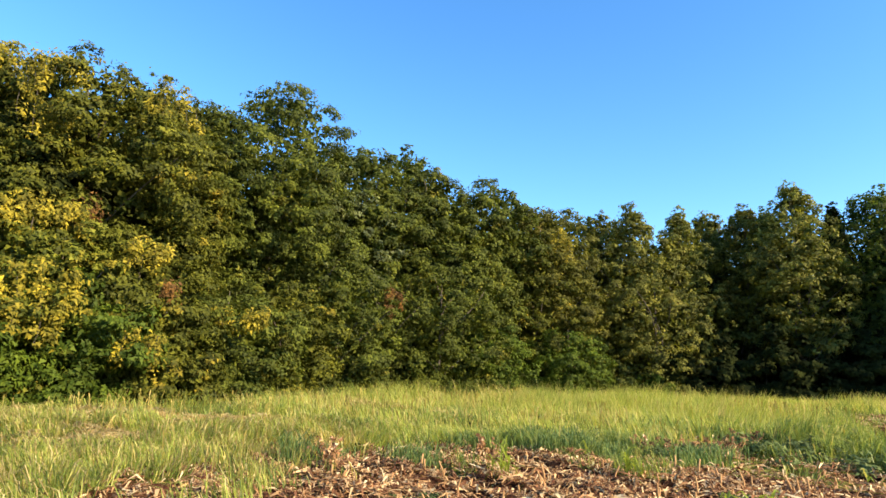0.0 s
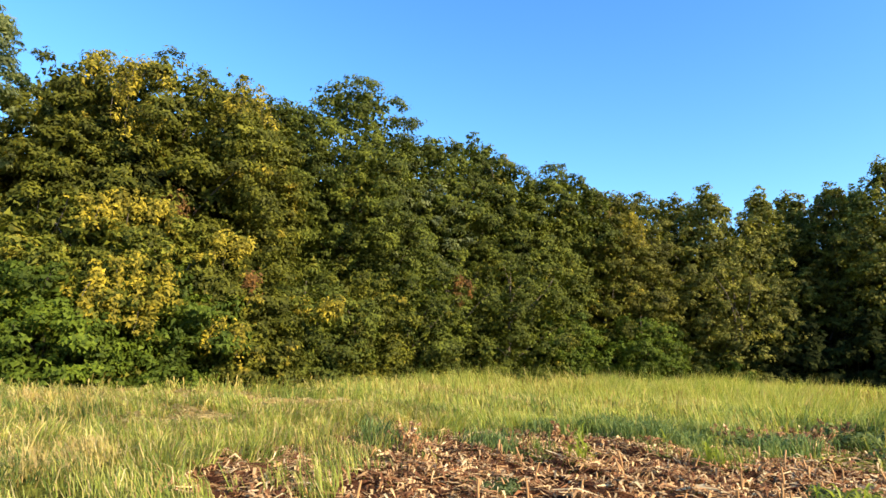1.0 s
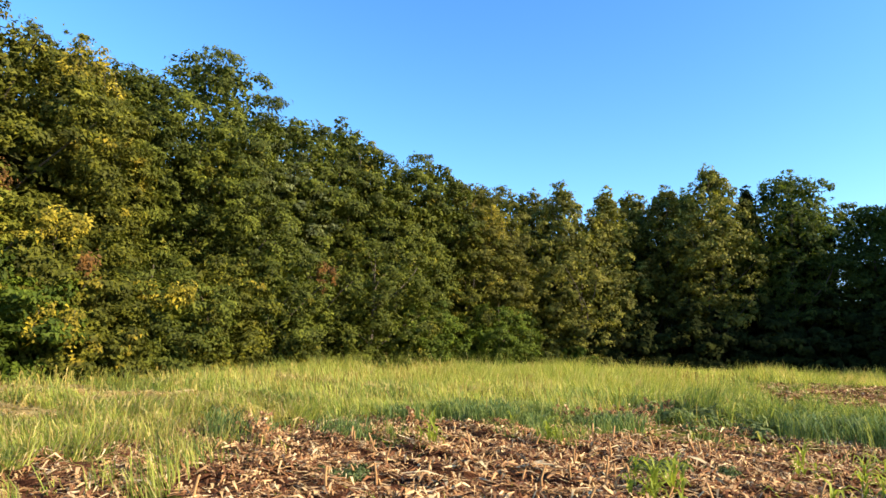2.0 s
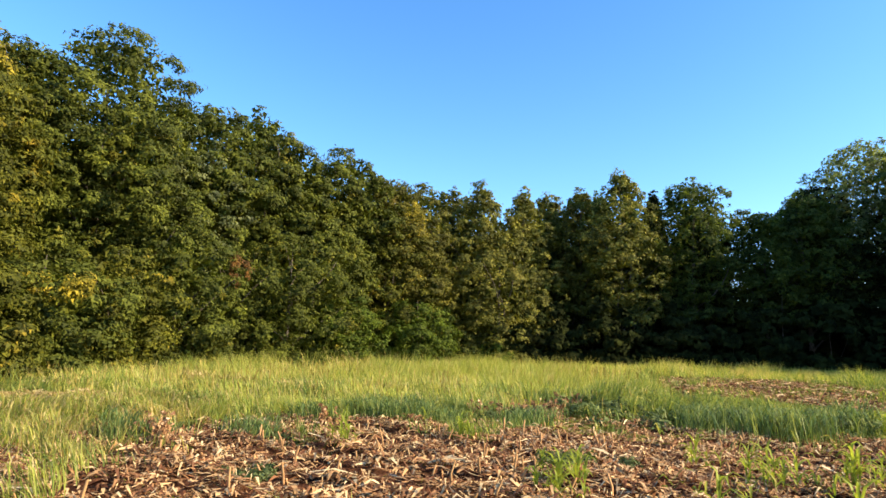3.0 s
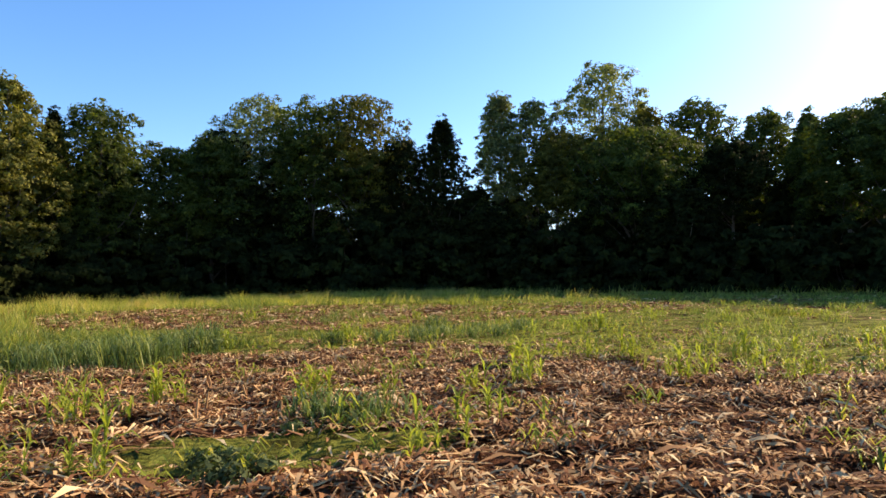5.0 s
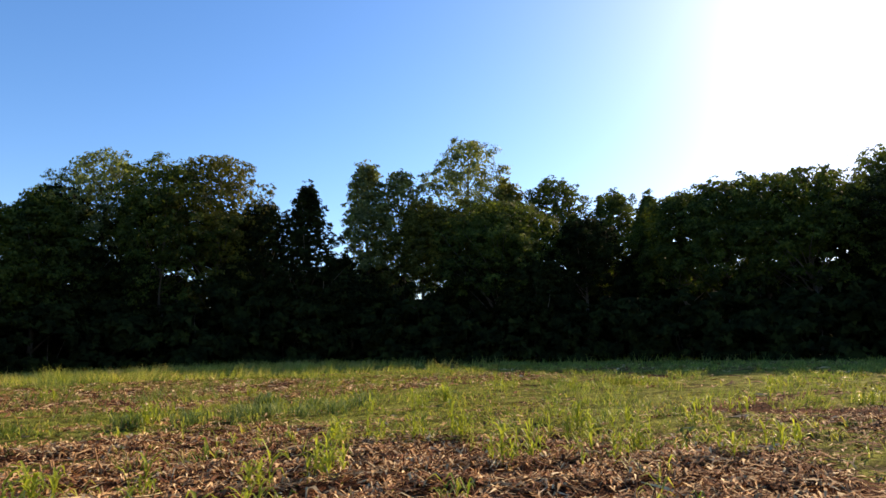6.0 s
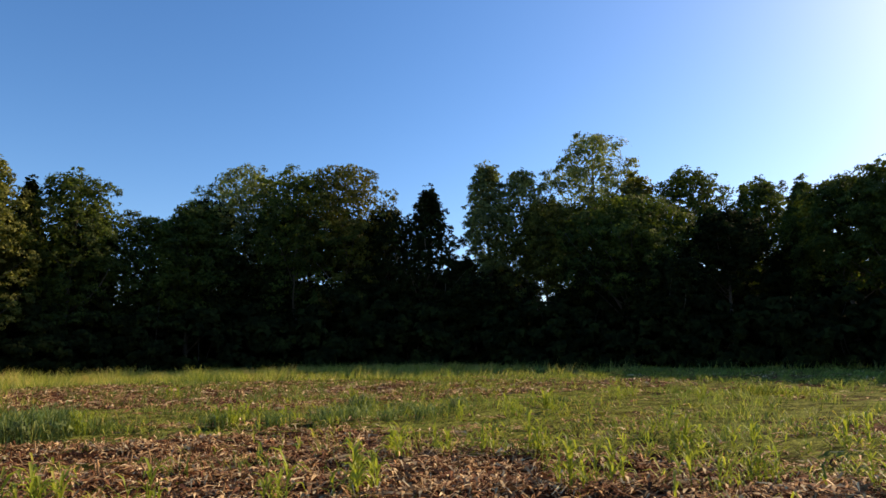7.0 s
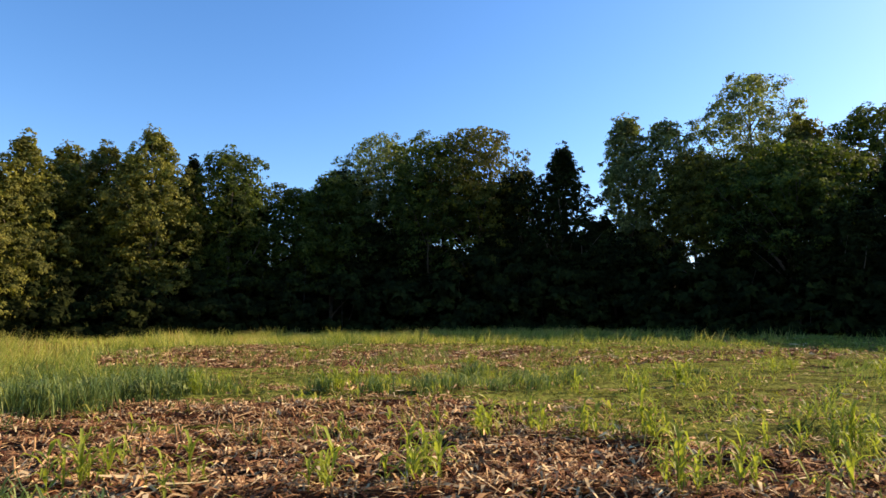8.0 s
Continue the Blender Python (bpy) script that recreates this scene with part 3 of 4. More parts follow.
# a second rank, added to close the wood behind the first; past x 74, unseen trees that block the sun
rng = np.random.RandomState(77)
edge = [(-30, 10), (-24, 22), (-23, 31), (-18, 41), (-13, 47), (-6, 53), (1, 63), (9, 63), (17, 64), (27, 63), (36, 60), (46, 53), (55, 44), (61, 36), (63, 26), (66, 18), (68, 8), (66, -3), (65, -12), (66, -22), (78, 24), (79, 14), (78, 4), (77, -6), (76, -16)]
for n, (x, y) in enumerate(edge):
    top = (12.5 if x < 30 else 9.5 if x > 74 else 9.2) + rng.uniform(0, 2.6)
    # the dark tint paints the wood's inner shade into the leaves
    tree(x + rng.normal(0, 0.6), y + rng.normal(0, 0.6), top, 11, "round", "dark" if x > 30 else ("olive", "dark", "green")[n % 3], 2600, 0.6, 0.4, 24, math.atan2(-y, -x), 1.8, 300 + n, 5, "tree added deep in the wood to close it", core=900 if x > 24 else 600)

# the undergrowth deep in the wood, too thick to tell one bush from the next; added to close low gaps, with the shade
# put into its leaf colour
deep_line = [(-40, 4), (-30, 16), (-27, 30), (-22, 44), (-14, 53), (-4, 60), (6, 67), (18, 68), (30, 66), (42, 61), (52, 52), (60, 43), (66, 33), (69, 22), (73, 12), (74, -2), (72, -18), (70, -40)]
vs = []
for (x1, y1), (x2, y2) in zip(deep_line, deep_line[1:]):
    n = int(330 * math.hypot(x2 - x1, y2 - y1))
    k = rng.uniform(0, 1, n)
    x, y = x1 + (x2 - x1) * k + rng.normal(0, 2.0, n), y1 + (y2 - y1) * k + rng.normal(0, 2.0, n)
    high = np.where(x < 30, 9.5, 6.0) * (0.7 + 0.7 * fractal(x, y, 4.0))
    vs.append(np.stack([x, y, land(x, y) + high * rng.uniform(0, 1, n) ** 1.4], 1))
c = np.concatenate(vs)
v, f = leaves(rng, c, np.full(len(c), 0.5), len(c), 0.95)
tagged(new("undergrowth", sheet("undergrowth", v, f, LEAF["dark"])), "thick undergrowth deep in the wood, coloured dark for shade", "undergrowth", kind="stuff")

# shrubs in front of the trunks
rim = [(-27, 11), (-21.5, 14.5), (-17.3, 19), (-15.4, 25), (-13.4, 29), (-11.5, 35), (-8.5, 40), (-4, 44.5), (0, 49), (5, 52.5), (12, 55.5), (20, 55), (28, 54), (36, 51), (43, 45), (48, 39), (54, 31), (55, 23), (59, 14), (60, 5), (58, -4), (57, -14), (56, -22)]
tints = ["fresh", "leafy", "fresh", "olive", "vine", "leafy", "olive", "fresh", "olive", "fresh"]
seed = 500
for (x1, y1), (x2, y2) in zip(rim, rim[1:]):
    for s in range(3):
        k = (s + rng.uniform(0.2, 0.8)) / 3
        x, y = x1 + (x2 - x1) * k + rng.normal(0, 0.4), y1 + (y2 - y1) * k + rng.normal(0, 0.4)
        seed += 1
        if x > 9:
            # on the shaded side the shade is painted in: near-black leaves
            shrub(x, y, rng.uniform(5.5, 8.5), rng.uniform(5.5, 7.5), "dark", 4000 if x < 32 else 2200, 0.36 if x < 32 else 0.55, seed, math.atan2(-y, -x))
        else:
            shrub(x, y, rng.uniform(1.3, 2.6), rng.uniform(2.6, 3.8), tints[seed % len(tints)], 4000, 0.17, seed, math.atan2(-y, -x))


# ---- the field's plants and litter ----
def blades(rng, x, y, height, width, lean, material, name, segments=2):
    """Bent, tapering blades at the given feet."""
    n = len(x)
    z = land(x, y) - 0.01
    a = 9 * fractal(x + 5, y, 2.2) + rng.normal(0, 0.9, n)
    dx, dy = np.cos(a), np.sin(a)
    b = rng.uniform(0, 2 * math.pi, n)
    wx, wy = np.cos(b) * width / 2, np.sin(b) * width / 2
    if segments == 1:
        v = np.stack([np.stack([x - wx, y - wy, z], 1), np.stack([x + wx, y + wy, z], 1), np.stack([x + dx * lean * height, y + dy * lean * height, z + height], 1)], 1).reshape(-1, 3)
        return sheet(name, v, np.arange(3 * n).reshape(-1, 3), material)
    mx, my, mz = x + dx * lean * height * 0.3, y + dy * lean * height * 0.3, z + height * 0.6
    tx, ty, tz = x + dx * lean * height, y + dy * lean * height, z + height * np.clip(1.05 - lean * 0.5, 0.3, 1.0)
    v = np.stack([np.stack([x - wx, y - wy, z], 1), np.stack([x + wx, y + wy, z], 1), np.stack([mx + wx * 0.8, my + wy * 0.8, mz], 1), np.stack([mx - wx * 0.8, my - wy * 0.8, mz], 1), np.stack([tx, ty, tz], 1)], 1).reshape(-1, 3)
    k = np.arange(n)[:, None] * 5
    return sheet(name, v, np.concatenate([k + np.array([0, 1, 2]), k + np.array([0, 2, 3]), k + np.array([3, 2, 4])]), material)


def scatter(rng, n, x0, x1, y0, y1, chance):
    x, y = rng.uniform(x0, x1, n), rng.uniform(y0, y1, n)
    keep = rng.uniform(0, 1, n) < chance(x, y)
    return x[keep], y[keep]


def litter(rng, x, y, longest, widest, steps=(-1, 0, 1)):
    """Curled scraps of dry leaf and stalk, some standing on edge."""
    n = len(x)
    a, ln, w = rng.uniform(0, 2 * math.pi, n), rng.uniform(0.05, longest, n), rng.uniform(0.008, widest, n)
    z0 = land(x, y)
    z = z0 + rng.uniform(0.0, 0.035, n) + 0.05 * smooth(mats(x, y), 0.42, 0.75)
    up, curl, twist = rng.normal(0, 0.06, n) * ln, rng.normal(0.025, 0.03, n), rng.normal(0, 0.3, n)
    dx, dy = np.cos(a) * ln / 2, np.sin(a) * ln / 2
    rows = []
    for k in steps:
        t, tw = (1 if k == 0 else 0.18 if k < 0 else 0.3) if len(steps) > 2 else (0.7 if k < 0 else 1.0), twist + k * rng.normal(0, 0.5, n)
        wx, wy, wz = -np.sin(a) * np.cos(tw) * w / 2 * t, np.cos(a) * np.cos(tw) * w / 2 * t, np.sin(tw) * w / 2 * t
        bend = rng.normal(0, 0.12, n) * ln * abs(k)
        zz = np.maximum(z + k * up + (curl if k == 0 else 0), z0 + 0.006)
        rows += [np.stack([x + k * dx - wx - np.sin(a) * bend, y + k * dy - wy + np.cos(a) * bend, zz - wz], 1), np.stack([x + k * dx + wx - np.sin(a) * bend, y + k * dy + wy + np.cos(a) * bend, zz + wz], 1)]
    k = np.arange(n)[:, None] * 2 * len(steps)
    return np.stack(rows, 1).reshape(-1, 3), np.concatenate([k + m + np.array([0, 1, 3, 2]) for m in range(0, 2 * len(steps) - 2, 2)])


rng = np.random.RandomState(9)
parts = []
for n, (x0, x1, y0, y1) in ((125000, (-15, 2, 2, 15)), (80000, (-24, 13, 10, 32)), (60000, (-14, 56, 22, 58)), (9000, (50, 66, -30, 34)), (17000, (3, 11.5, 11.5, 19)), (9000, (9, 21, 7, 16)), (14000, (17, 46, 13, 34)), (30000, (0, 56, 28, 44))):
    parts.append(scatter(rng, n, x0, x1, y0, y1, tall))
gx, gy = np.concatenate([p[0] for p in parts]), np.concatenate([p[1] for p in parts])
keep = rng.uniform(0, 1, len(gx)) < 0.25 + 0.85 * smooth(fractal(gx + 33, gy, 0.45), 0.40, 0.56)
gx, gy = gx[keep], gy[keep]
far = np.hypot(gx, gy)
deep = rng.uniform(0, 1, len(gx)) < smooth(fractal(gx + 11, gy, 2.5), 0.4, 0.65) * smooth(1 - np.abs(inside(gx, gy, BARE)) / 3.0, 0, 0.6) * smooth(gx, -6.0, -1.5) + 0.04 + 0.85 * (inside(gx, gy, BARE) > 2.2) * (gx < 24)
hh = rng.uniform(0.16, 0.54, len(gx)) * (0.05 + 1.15 * fractal(gx, gy, 1.3) + 0.65 * fractal(gx + 33, gy, 0.45))
ww = 0.007 + 0.0007 * far
hh = hh * np.where(np.hypot((gx - 7.2) / 4.0, (gy - 15.2) / 3.4) < 1, 0.6 + 1.4 * fractal(gx, gy + 50, 0.9), 1.0)
hh = hh * (1 + (1.0 - 0.5 * smooth(gx, 10, 30)) * smooth(far, 24, 32) * smooth(fractal(gx + 14, gy + 8, 3.0), 0.46, 0.62))
lean = rng.uniform(0.2, 1.35, len(gx))
# mats of dry grass pressed flat, and bluish patches, in the meadow
mat = np.maximum(smooth(fractal(gx + 27, gy + 3, 2.0), 0.66, 0.74) * smooth(far, 11, 14), smooth(1.0 - np.hypot((gx + 11.8) / 5.0, (gy - 14.2 - 0.15 * (gx + 12.2)) / 1.5) + (fractal(gx, gy, 0.8) - 0.5) * 1.2, 0.0, 0.35)) * smooth(gx, -2.0, -6.0)
hh, lean, ww = hh * (1 - 0.42 * mat), lean + 0.9 * mat, ww * (1 + 0.9 * mat)
dry = rng.uniform(0, 1, len(gx)) < np.maximum(0.85 * mat, 0.22 * smooth(gx, -2.5, -6.0) * smooth(far, 20, 14))
deep |= rng.uniform(0, 1, len(gx)) < 0.7 * smooth(fractal(gx + 61, gy + 29, 1.8), 0.56, 0.68) * smooth(gx, 2.0, -2.0)
deep &= ~dry
DRY_GRASS = dry_material("dry_grass", [(0.0, (0.40, 0.28, 0.12)), (0.6, (0.60, 0.45, 0.21)), (1.0, (0.76, 0.62, 0.34))], 0.7, 0.4)
k = np.flatnonzero(rng.uniform(0, 1, len(gx)) < 0.6 * mat)
v, f = litter(rng, gx[k] + rng.normal(0, 0.05, len(k)), gy[k] + rng.normal(0, 0.05, len(k)), 0.4, 0.03, (-1, 1))
tagged(new("flattened_grass", sheet("flattened_grass", v + np.array([0, 0, 0.07]), f, DRY_GRASS)), "dry tan grass lying flat in the meadow", "grass", kind="stuff")
for sel, material, label in ((dry, DRY_GRASS, "dry tan grass bent low in the meadow"), (~deep & ~dry, GRASS, "long yellow-green meadow grass"), (deep, GRASS_DEEP, "darker bluish-green grass at the stubble's edge")):
    for ring, steps in ((far < 22, 2), (far >= 22, 1)):
        k = sel & ring
        if not k.any():
            continue
        tagged(new("long_grass", blades(rng, gx[k], gy[k], hh[k], ww[k], lean[k] * (1 if steps == 2 else 0.7), material, "long_grass", steps)), label if steps == 2 else label + ", further off", "grass", kind="stuff")

# tufts of coarse grass across the far stubble
cx, cy = scatter(rng, 4200, 5, 50, -20, 34, lambda x, y: (1 - tall(x, y)) * smooth(np.hypot(x, y), 10, 14) * smooth(fractal(x + 19, y + 44, 2.2), 0.46, 0.6))
x, y = np.repeat(cx, 18) + rng.normal(0, 0.16, 18 * len(cx)), np.repeat(cy, 18) + rng.normal(0, 0.16, 18 * len(cx))
h = np.repeat(rng.uniform(0.14, 0.4, len(cx)), 18) * rng.uniform(0.6, 1.1, len(x))
tagged(new("grass_tufts", blades(rng, x, y, h, 0.012 + 0.0007 * np.hypot(x, y), rng.uniform(0.2, 1.1, len(x)), GRASS_DEEP, "grass_tufts", 1)), "dark green tufts of coarse grass in the stubble", "grass", kind="stuff")

# flowering stalks that stand above the blades
sx, sy = scatter(rng, 5000, -16, 14, 3, 34, lambda x, y: tall(x, y) * smooth(fractal(x + 55, y + 12, 1.8), 0.42, 0.62))
n = len(sx)
sh, sr, sa = rng.uniform(0.3, 0.66, n), 0.003 + 0.0004 * np.hypot(sx, sy), rng.uniform(0, 6.28, n)
dx, dy = rng.normal(0, 0.09, n), rng.normal(0, 0.09, n)
sz = land(sx, sy)
wx, wy = np.cos(sa) * sr, np.sin(sa) * sr
rows = []
for u, w in ((0.0, 1.0), (0.78, 0.8), (0.86, 1.9), (0.94, 1.5), (1.0, 0.3)):
    px, py, pz = sx + dx * u * u, sy + dy * u * u, sz + sh * u
    rows += [np.stack([px - wx * w, py - wy * w, pz], 1), np.stack([px + wx * w, py + wy * w, pz], 1)]
k = np.arange(n)[:, None] * 10
SEED = dry_material("seed_heads", [(0.0, (0.24, 0.19, 0.05)), (0.6, (0.40, 0.33, 0.09)), (1.0, (0.54, 0.44, 0.16))], 0.7, 0.4)
tagged(new("grass_seed_heads", sheet("grass_seed_heads", np.stack(rows, 1).reshape(-1, 3), np.concatenate([k + m + np.array([0, 1, 3, 2]) for m in (0, 2, 4, 6)]), SEED)), "tan seed heads standing over the long grass", "grass", kind="stuff")

x, y = scatter(rng, 100000, -5, 30, 2, 32, lambda x, y: np.maximum(1 - straw_share(x, y), 0.85 * smooth(fractal(x + 6, y + 2, 0.7), 0.47, 0.57)) * (1 - tall(x, y)) * 0.9)
x2, y2 = scatter(rng, 95000, 10, 56, -24, 34, lambda x, y: (1 - straw_share(x, y)) * (1 - tall(x, y)) * 0.9)
x, y = np.concatenate([x, x2]), np.concatenate([y, y2])
keep = rng.uniform(0, 1, len(x)) < 0.25 + smooth(fractal((0.75 * x - 0.66 * y) * 0.4 + 7, 0.66 * x + 0.75 * y, 0.8), 0.4, 0.58)
x, y = x[keep], y[keep]
away = smooth(np.hypot(x, y), 15, 26)
tuft = smooth(fractal(x + 3, y + 60, 0.8), 0.64, 0.8) * (1 - away) + 1.2 * away * smooth(fractal(x + 3, y + 60, 1.5), 0.62, 0.72)
tagged(new("low_weeds", blades(rng, x, y, rng.uniform(0.012, 0.042, len(x)) + rng.uniform(0, 0.2, len(x)) * tuft, 0.014 + 0.0014 * np.hypot(x, y), rng.uniform(0.6, 3.0, len(x)) * (1 - 0.6 * np.minimum(tuft, 1)), CREEP, "low_weeds", 1)), "low creeping green weeds on the soil", "weeds", kind="stuff")


x, y = scatter(rng, 105000, -6, 18, -4, 17, lambda x, y: np.maximum(straw_share(x, y), 0.025 * (1 - tall(x, y))))
tagged(new("straw_litter", sheet("straw_litter", *litter(rng, x, y, 0.2, 0.03, (-1, 1)), CHAFF)), "fine dry chaff and shredded corn leaves on the soil", "litter", kind="stuff")
x, y = scatter(rng, 52000, -6, 22, -9, 22, lambda x, y: np.maximum(straw_share(x, y), 0.03 * (1 - tall(x, y))))
x2, y2 = scatter(rng, 120000, -6, 18, -3, 15, straw_share)
x, y = np.concatenate([x, x2]), np.concatenate([y, y2])
keep = rng.uniform(0, 1, len(x)) < 0.38 + 0.8 * smooth(mats(x, y), 0.36, 0.52)  # the scraps lie in mats
x, y = x[keep], y[keep]
strips = np.random.RandomState(77)
px, py = scatter(strips, 13000, -5, 18, -3, 16, lambda x, y: straw_share(x, y) * (0.25 + 0.75 * smooth(mats(x, y), 0.38, 0.55)))
tagged(new("straw_litter", sheet("straw_litter", *litter(strips, px, py, 0.62, 0.062), STRAW)), "long pale strips of dry corn leaf over the litter", "litter", kind="stuff")
tagged(new("straw_litter", sheet("straw_litter", *litter(rng, x, y, 0.30, 0.042), STRAW)), "dry tan and pinkish corn leaves lying on the soil", "litter", kind="stuff")
px, py = scatter(strips, 26000, 6, 34, 8, 34, lambda x, y: straw_share(x, y) * (0.66 * x + 0.75 * y > 20))
tagged(new("straw_litter", sheet("straw_litter", *litter(strips, px, py, 0.5, 0.085), STRAW)), "tan and reddish corn leaves in a bare band of the field", "litter", kind="stuff")
x, y = scatter(rng, 36000, 0, 50, -20, 34, lambda x, y: np.maximum(straw_share(x, y), 0.05 * (1 - tall(x, y))) * ((x > 22) | (y > 22)))
tagged(new("straw_litter", sheet("straw_litter", *litter(rng, x, y, 0.6, 0.12), STRAW)), "dry tan corn leaves further across the field", "litter", kind="stuff")

# cut stalks still standing
x, y = scatter(rng, 1100, -5, 30, 4, 32, lambda x, y: np.maximum(straw_share(x, y) * 0.8, 0.1 * (1 - tall(x, y))))
x2, y2 = scatter(rng, 900, -5, 12, 7, 16, lambda x, y: straw_share(x, y) * smooth(fractal(x + 8, y, 1.0), 0.4, 0.65))
x, y = np.concatenate([x, x2]), np.concatenate([y, y2])
near = np.zeros(len(x), bool)
near[np.argsort(np.hypot(x - 3.0, y - 5.0))[:170]] = True
STUB_MESH = [sheet("corn_stalk", *tubes([[(0, 0, -0.02, 0.016), (0.01, 0, h * 0.5, 0.014), (bend, 0.01, h, 0.013), (bend + 0.004, 0.01, h + 0.012, 0.004)]], 6), STRAW) for h, bend in ((0.1, 0.01), (0.15, 0.04), (0.2, 0.02), (0.25, 0.07), (0.18, 0.09))]
for px, py in zip(x[near], y[near]):
    stalk = new("corn_stalk", STUB_MESH[rng.randint(5)])
    stalk.matrix_world = pose(px, py, float(land(px, py)), rng.normal(0, 6), rng.normal(0, 6), rng.uniform(0, 360))
    tagged(stalk, "short cut dry corn stalk standing in the soil", "corn stalk", "cut stalks in the stubble")
x, y = x[~near], y[~near]
paths = []
for px, py in zip(x, y):
    z, h = float(land(px, py)), rng.uniform(0.04, 0.2)
    paths.append([(px, py, z - 0.02, 0.012), (px + rng.normal(0, 0.09), py + rng.normal(0, 0.09), z + h, 0.009)])
tagged(new("corn_stubble", sheet("corn_stubble", *tubes(paths, 4), STRAW)), "short cut corn stalks standing in the soil", "stubble", kind="stuff")


# stalks that lie where the harvester dropped them
LAIN_MESH = [sheet("fallen_stalk", *tubes([bent(np.random.RandomState(n), (-ln / 2, 0, 0.012), (ln / 2, 0.02, 0.03), 0.012, 0.008, 4, 0.06)], 6), STRAW) for n, ln in enumerate((0.3, 0.42, 0.55, 0.7))]
x, y = scatter(rng, 420, -4, 17, 2, 16, lambda x, y: 0.9 * straw_share(x, y))
for px, py in zip(x, y):
    stalk = new("fallen_stalk", LAIN_MESH[rng.randint(4)])
    stalk.matrix_world = pose(px, py, float(land(px, py)) + 0.02, 0, rng.normal(0, 4), rng.uniform(0, 360))
    tagged(stalk, "pale broken corn stalk lying on the litter", "corn stalk", "fallen stalks in the stubble")


def corn_leaf(rng, length, steps=3):
    """One arching, folded leaf from the origin outwards along +x."""
    up = rng.uniform(0.7, 1.15)
    vs = []
    for s in range(steps + 1):
        k = s / steps
        x = length * (k * 0.5 - 0.02 * k * k)
        z = length * (up * k - (up + rng.uniform(-0.05, 0.25)) * 0.75 * k ** 2.2)
        w = length * 0.035 * (math.sin(math.pi * (0.18 + 0.82 * k)) + 0.05)
        vs += [(x, -w, z + w * 0.5), (x, 0, z), (x, w, z + w * 0.5)]
    fs = []
    for s in range(steps):
        k = s * 3
        fs += [(k, k + 1, k + 4, k + 3), (k + 1, k + 2, k + 5, k + 4)]
    return np.array(vs), np.array(fs)


rng = np.random.RandomState(21)
LEAF_MESH = [sheet("corn_leaf", *corn_leaf(rng, 1.0), CORN) for _ in range(6)]
STALK_MESH = sheet("stalk", *tubes([[(0, 0, -0.03, 0.012), (0, 0, 0.3, 0.009), (0.01, 0, 0.62, 0.005)]], 5), CORN)


def corn_plant(rng, x, y, h):
    """A young corn plant with its leaves as parts."""
    thing = new("corn_plant")
    thing.location = (x, y, float(land(x, y)))
    thing.scale = (h, h, h)
    stalk = part("stalk", STALK_MESH, thing)
    turn = rng.uniform(0, 360)
    for n in range(rng.randint(7, 11)):
        ob = part("leaf", LEAF_MESH[rng.randint(6)], stalk)
        ob.matrix_local = pose(0, 0, 0.03 + 0.065 * n, 0, rng.uniform(-30, 20), turn + 137 * n + rng.normal(0, 25)) @ Matrix.Scale(rng.uniform(0.55, 0.95), 4)
    return tagged(thing, "young yellow-green volunteer corn plant in the stubble", "corn plant", "corn plants in the stubble")


def corn_chance(x, y):
    u, w = 0.66 * x + 0.75 * y, 0.75 * x - 0.66 * y
    brown = smooth(u, 21, 24) * smooth(u, 33, 30.5) * smooth(w, 9, 4)
    return (1 - 0.7 * brown) * (1 - tall(x, y)) * (0.25 + 0.75 * smooth(0.75 * x - 0.66 * y, -4, 8)) * smooth(fractal(x + 21, y + 5, 1.5), 0.42, 0.6)


# clusters of plants, as they sprouted from dropped ears
NEAR_CORN = [(8.5, 4.7), (9.1, 4.3), (7.5, 5.4), (6.7, 6.2), (10.8, 2.7), (12.6, 3.9), (12.0, 4.6), (11.1, 5.6), (12.1, 11.4), (13.0, 10.6), (9.5, 12.8), (13.4, 12.4), (15.8, 20.7), (13.4, 2.9), (14.0, 2.4), (18.2, 7.0), (16.5, 11.7), (24.2, 7.5), (16.6, 7.0), (2.9, 5.3), (4.3, 7.6), (5.3, 7.2), (6.8, 3.6), (1.5, 6.5), (3.5, 4.9), (5.6, 3.2), (19.8, 8.0), (18.6, 14.5), (9.7, 4.7), (12.7, 1.2)]
MORE_CORN = [(11.8, 5.3), (11.7, 2.4), (11.8, 1.3), (12.6, -0.3), (13.3, -0.9), (25.0, 2.7), (15.6, 3.3), (16.0, 0.5), (18.1, -0.2), (24.2, 5.0), (23.4, 7.4), (15.8, 8.0), (24.1, -1.2), (14.4, -1.0), (20.2, -0.7), (18.5, 0.6), (15.0, 1.8), (20.8, -3.0), (25.9, 2.1), (1.6, 7.2), (4.6, 8.6), (-1.0, 9.3), (11.3, 15.7), (4.0, 9.0), (0.8, 9.9)]
for cx, cy in NEAR_CORN + MORE_CORN:
    for n in range(rng.randint(5, 9) if (cx, cy) in NEAR_CORN else rng.randint(4, 6)):
        corn_plant(rng, cx + rng.normal(0, 0.15), cy + rng.normal(0, 0.15), rng.uniform(0.34, 0.7))


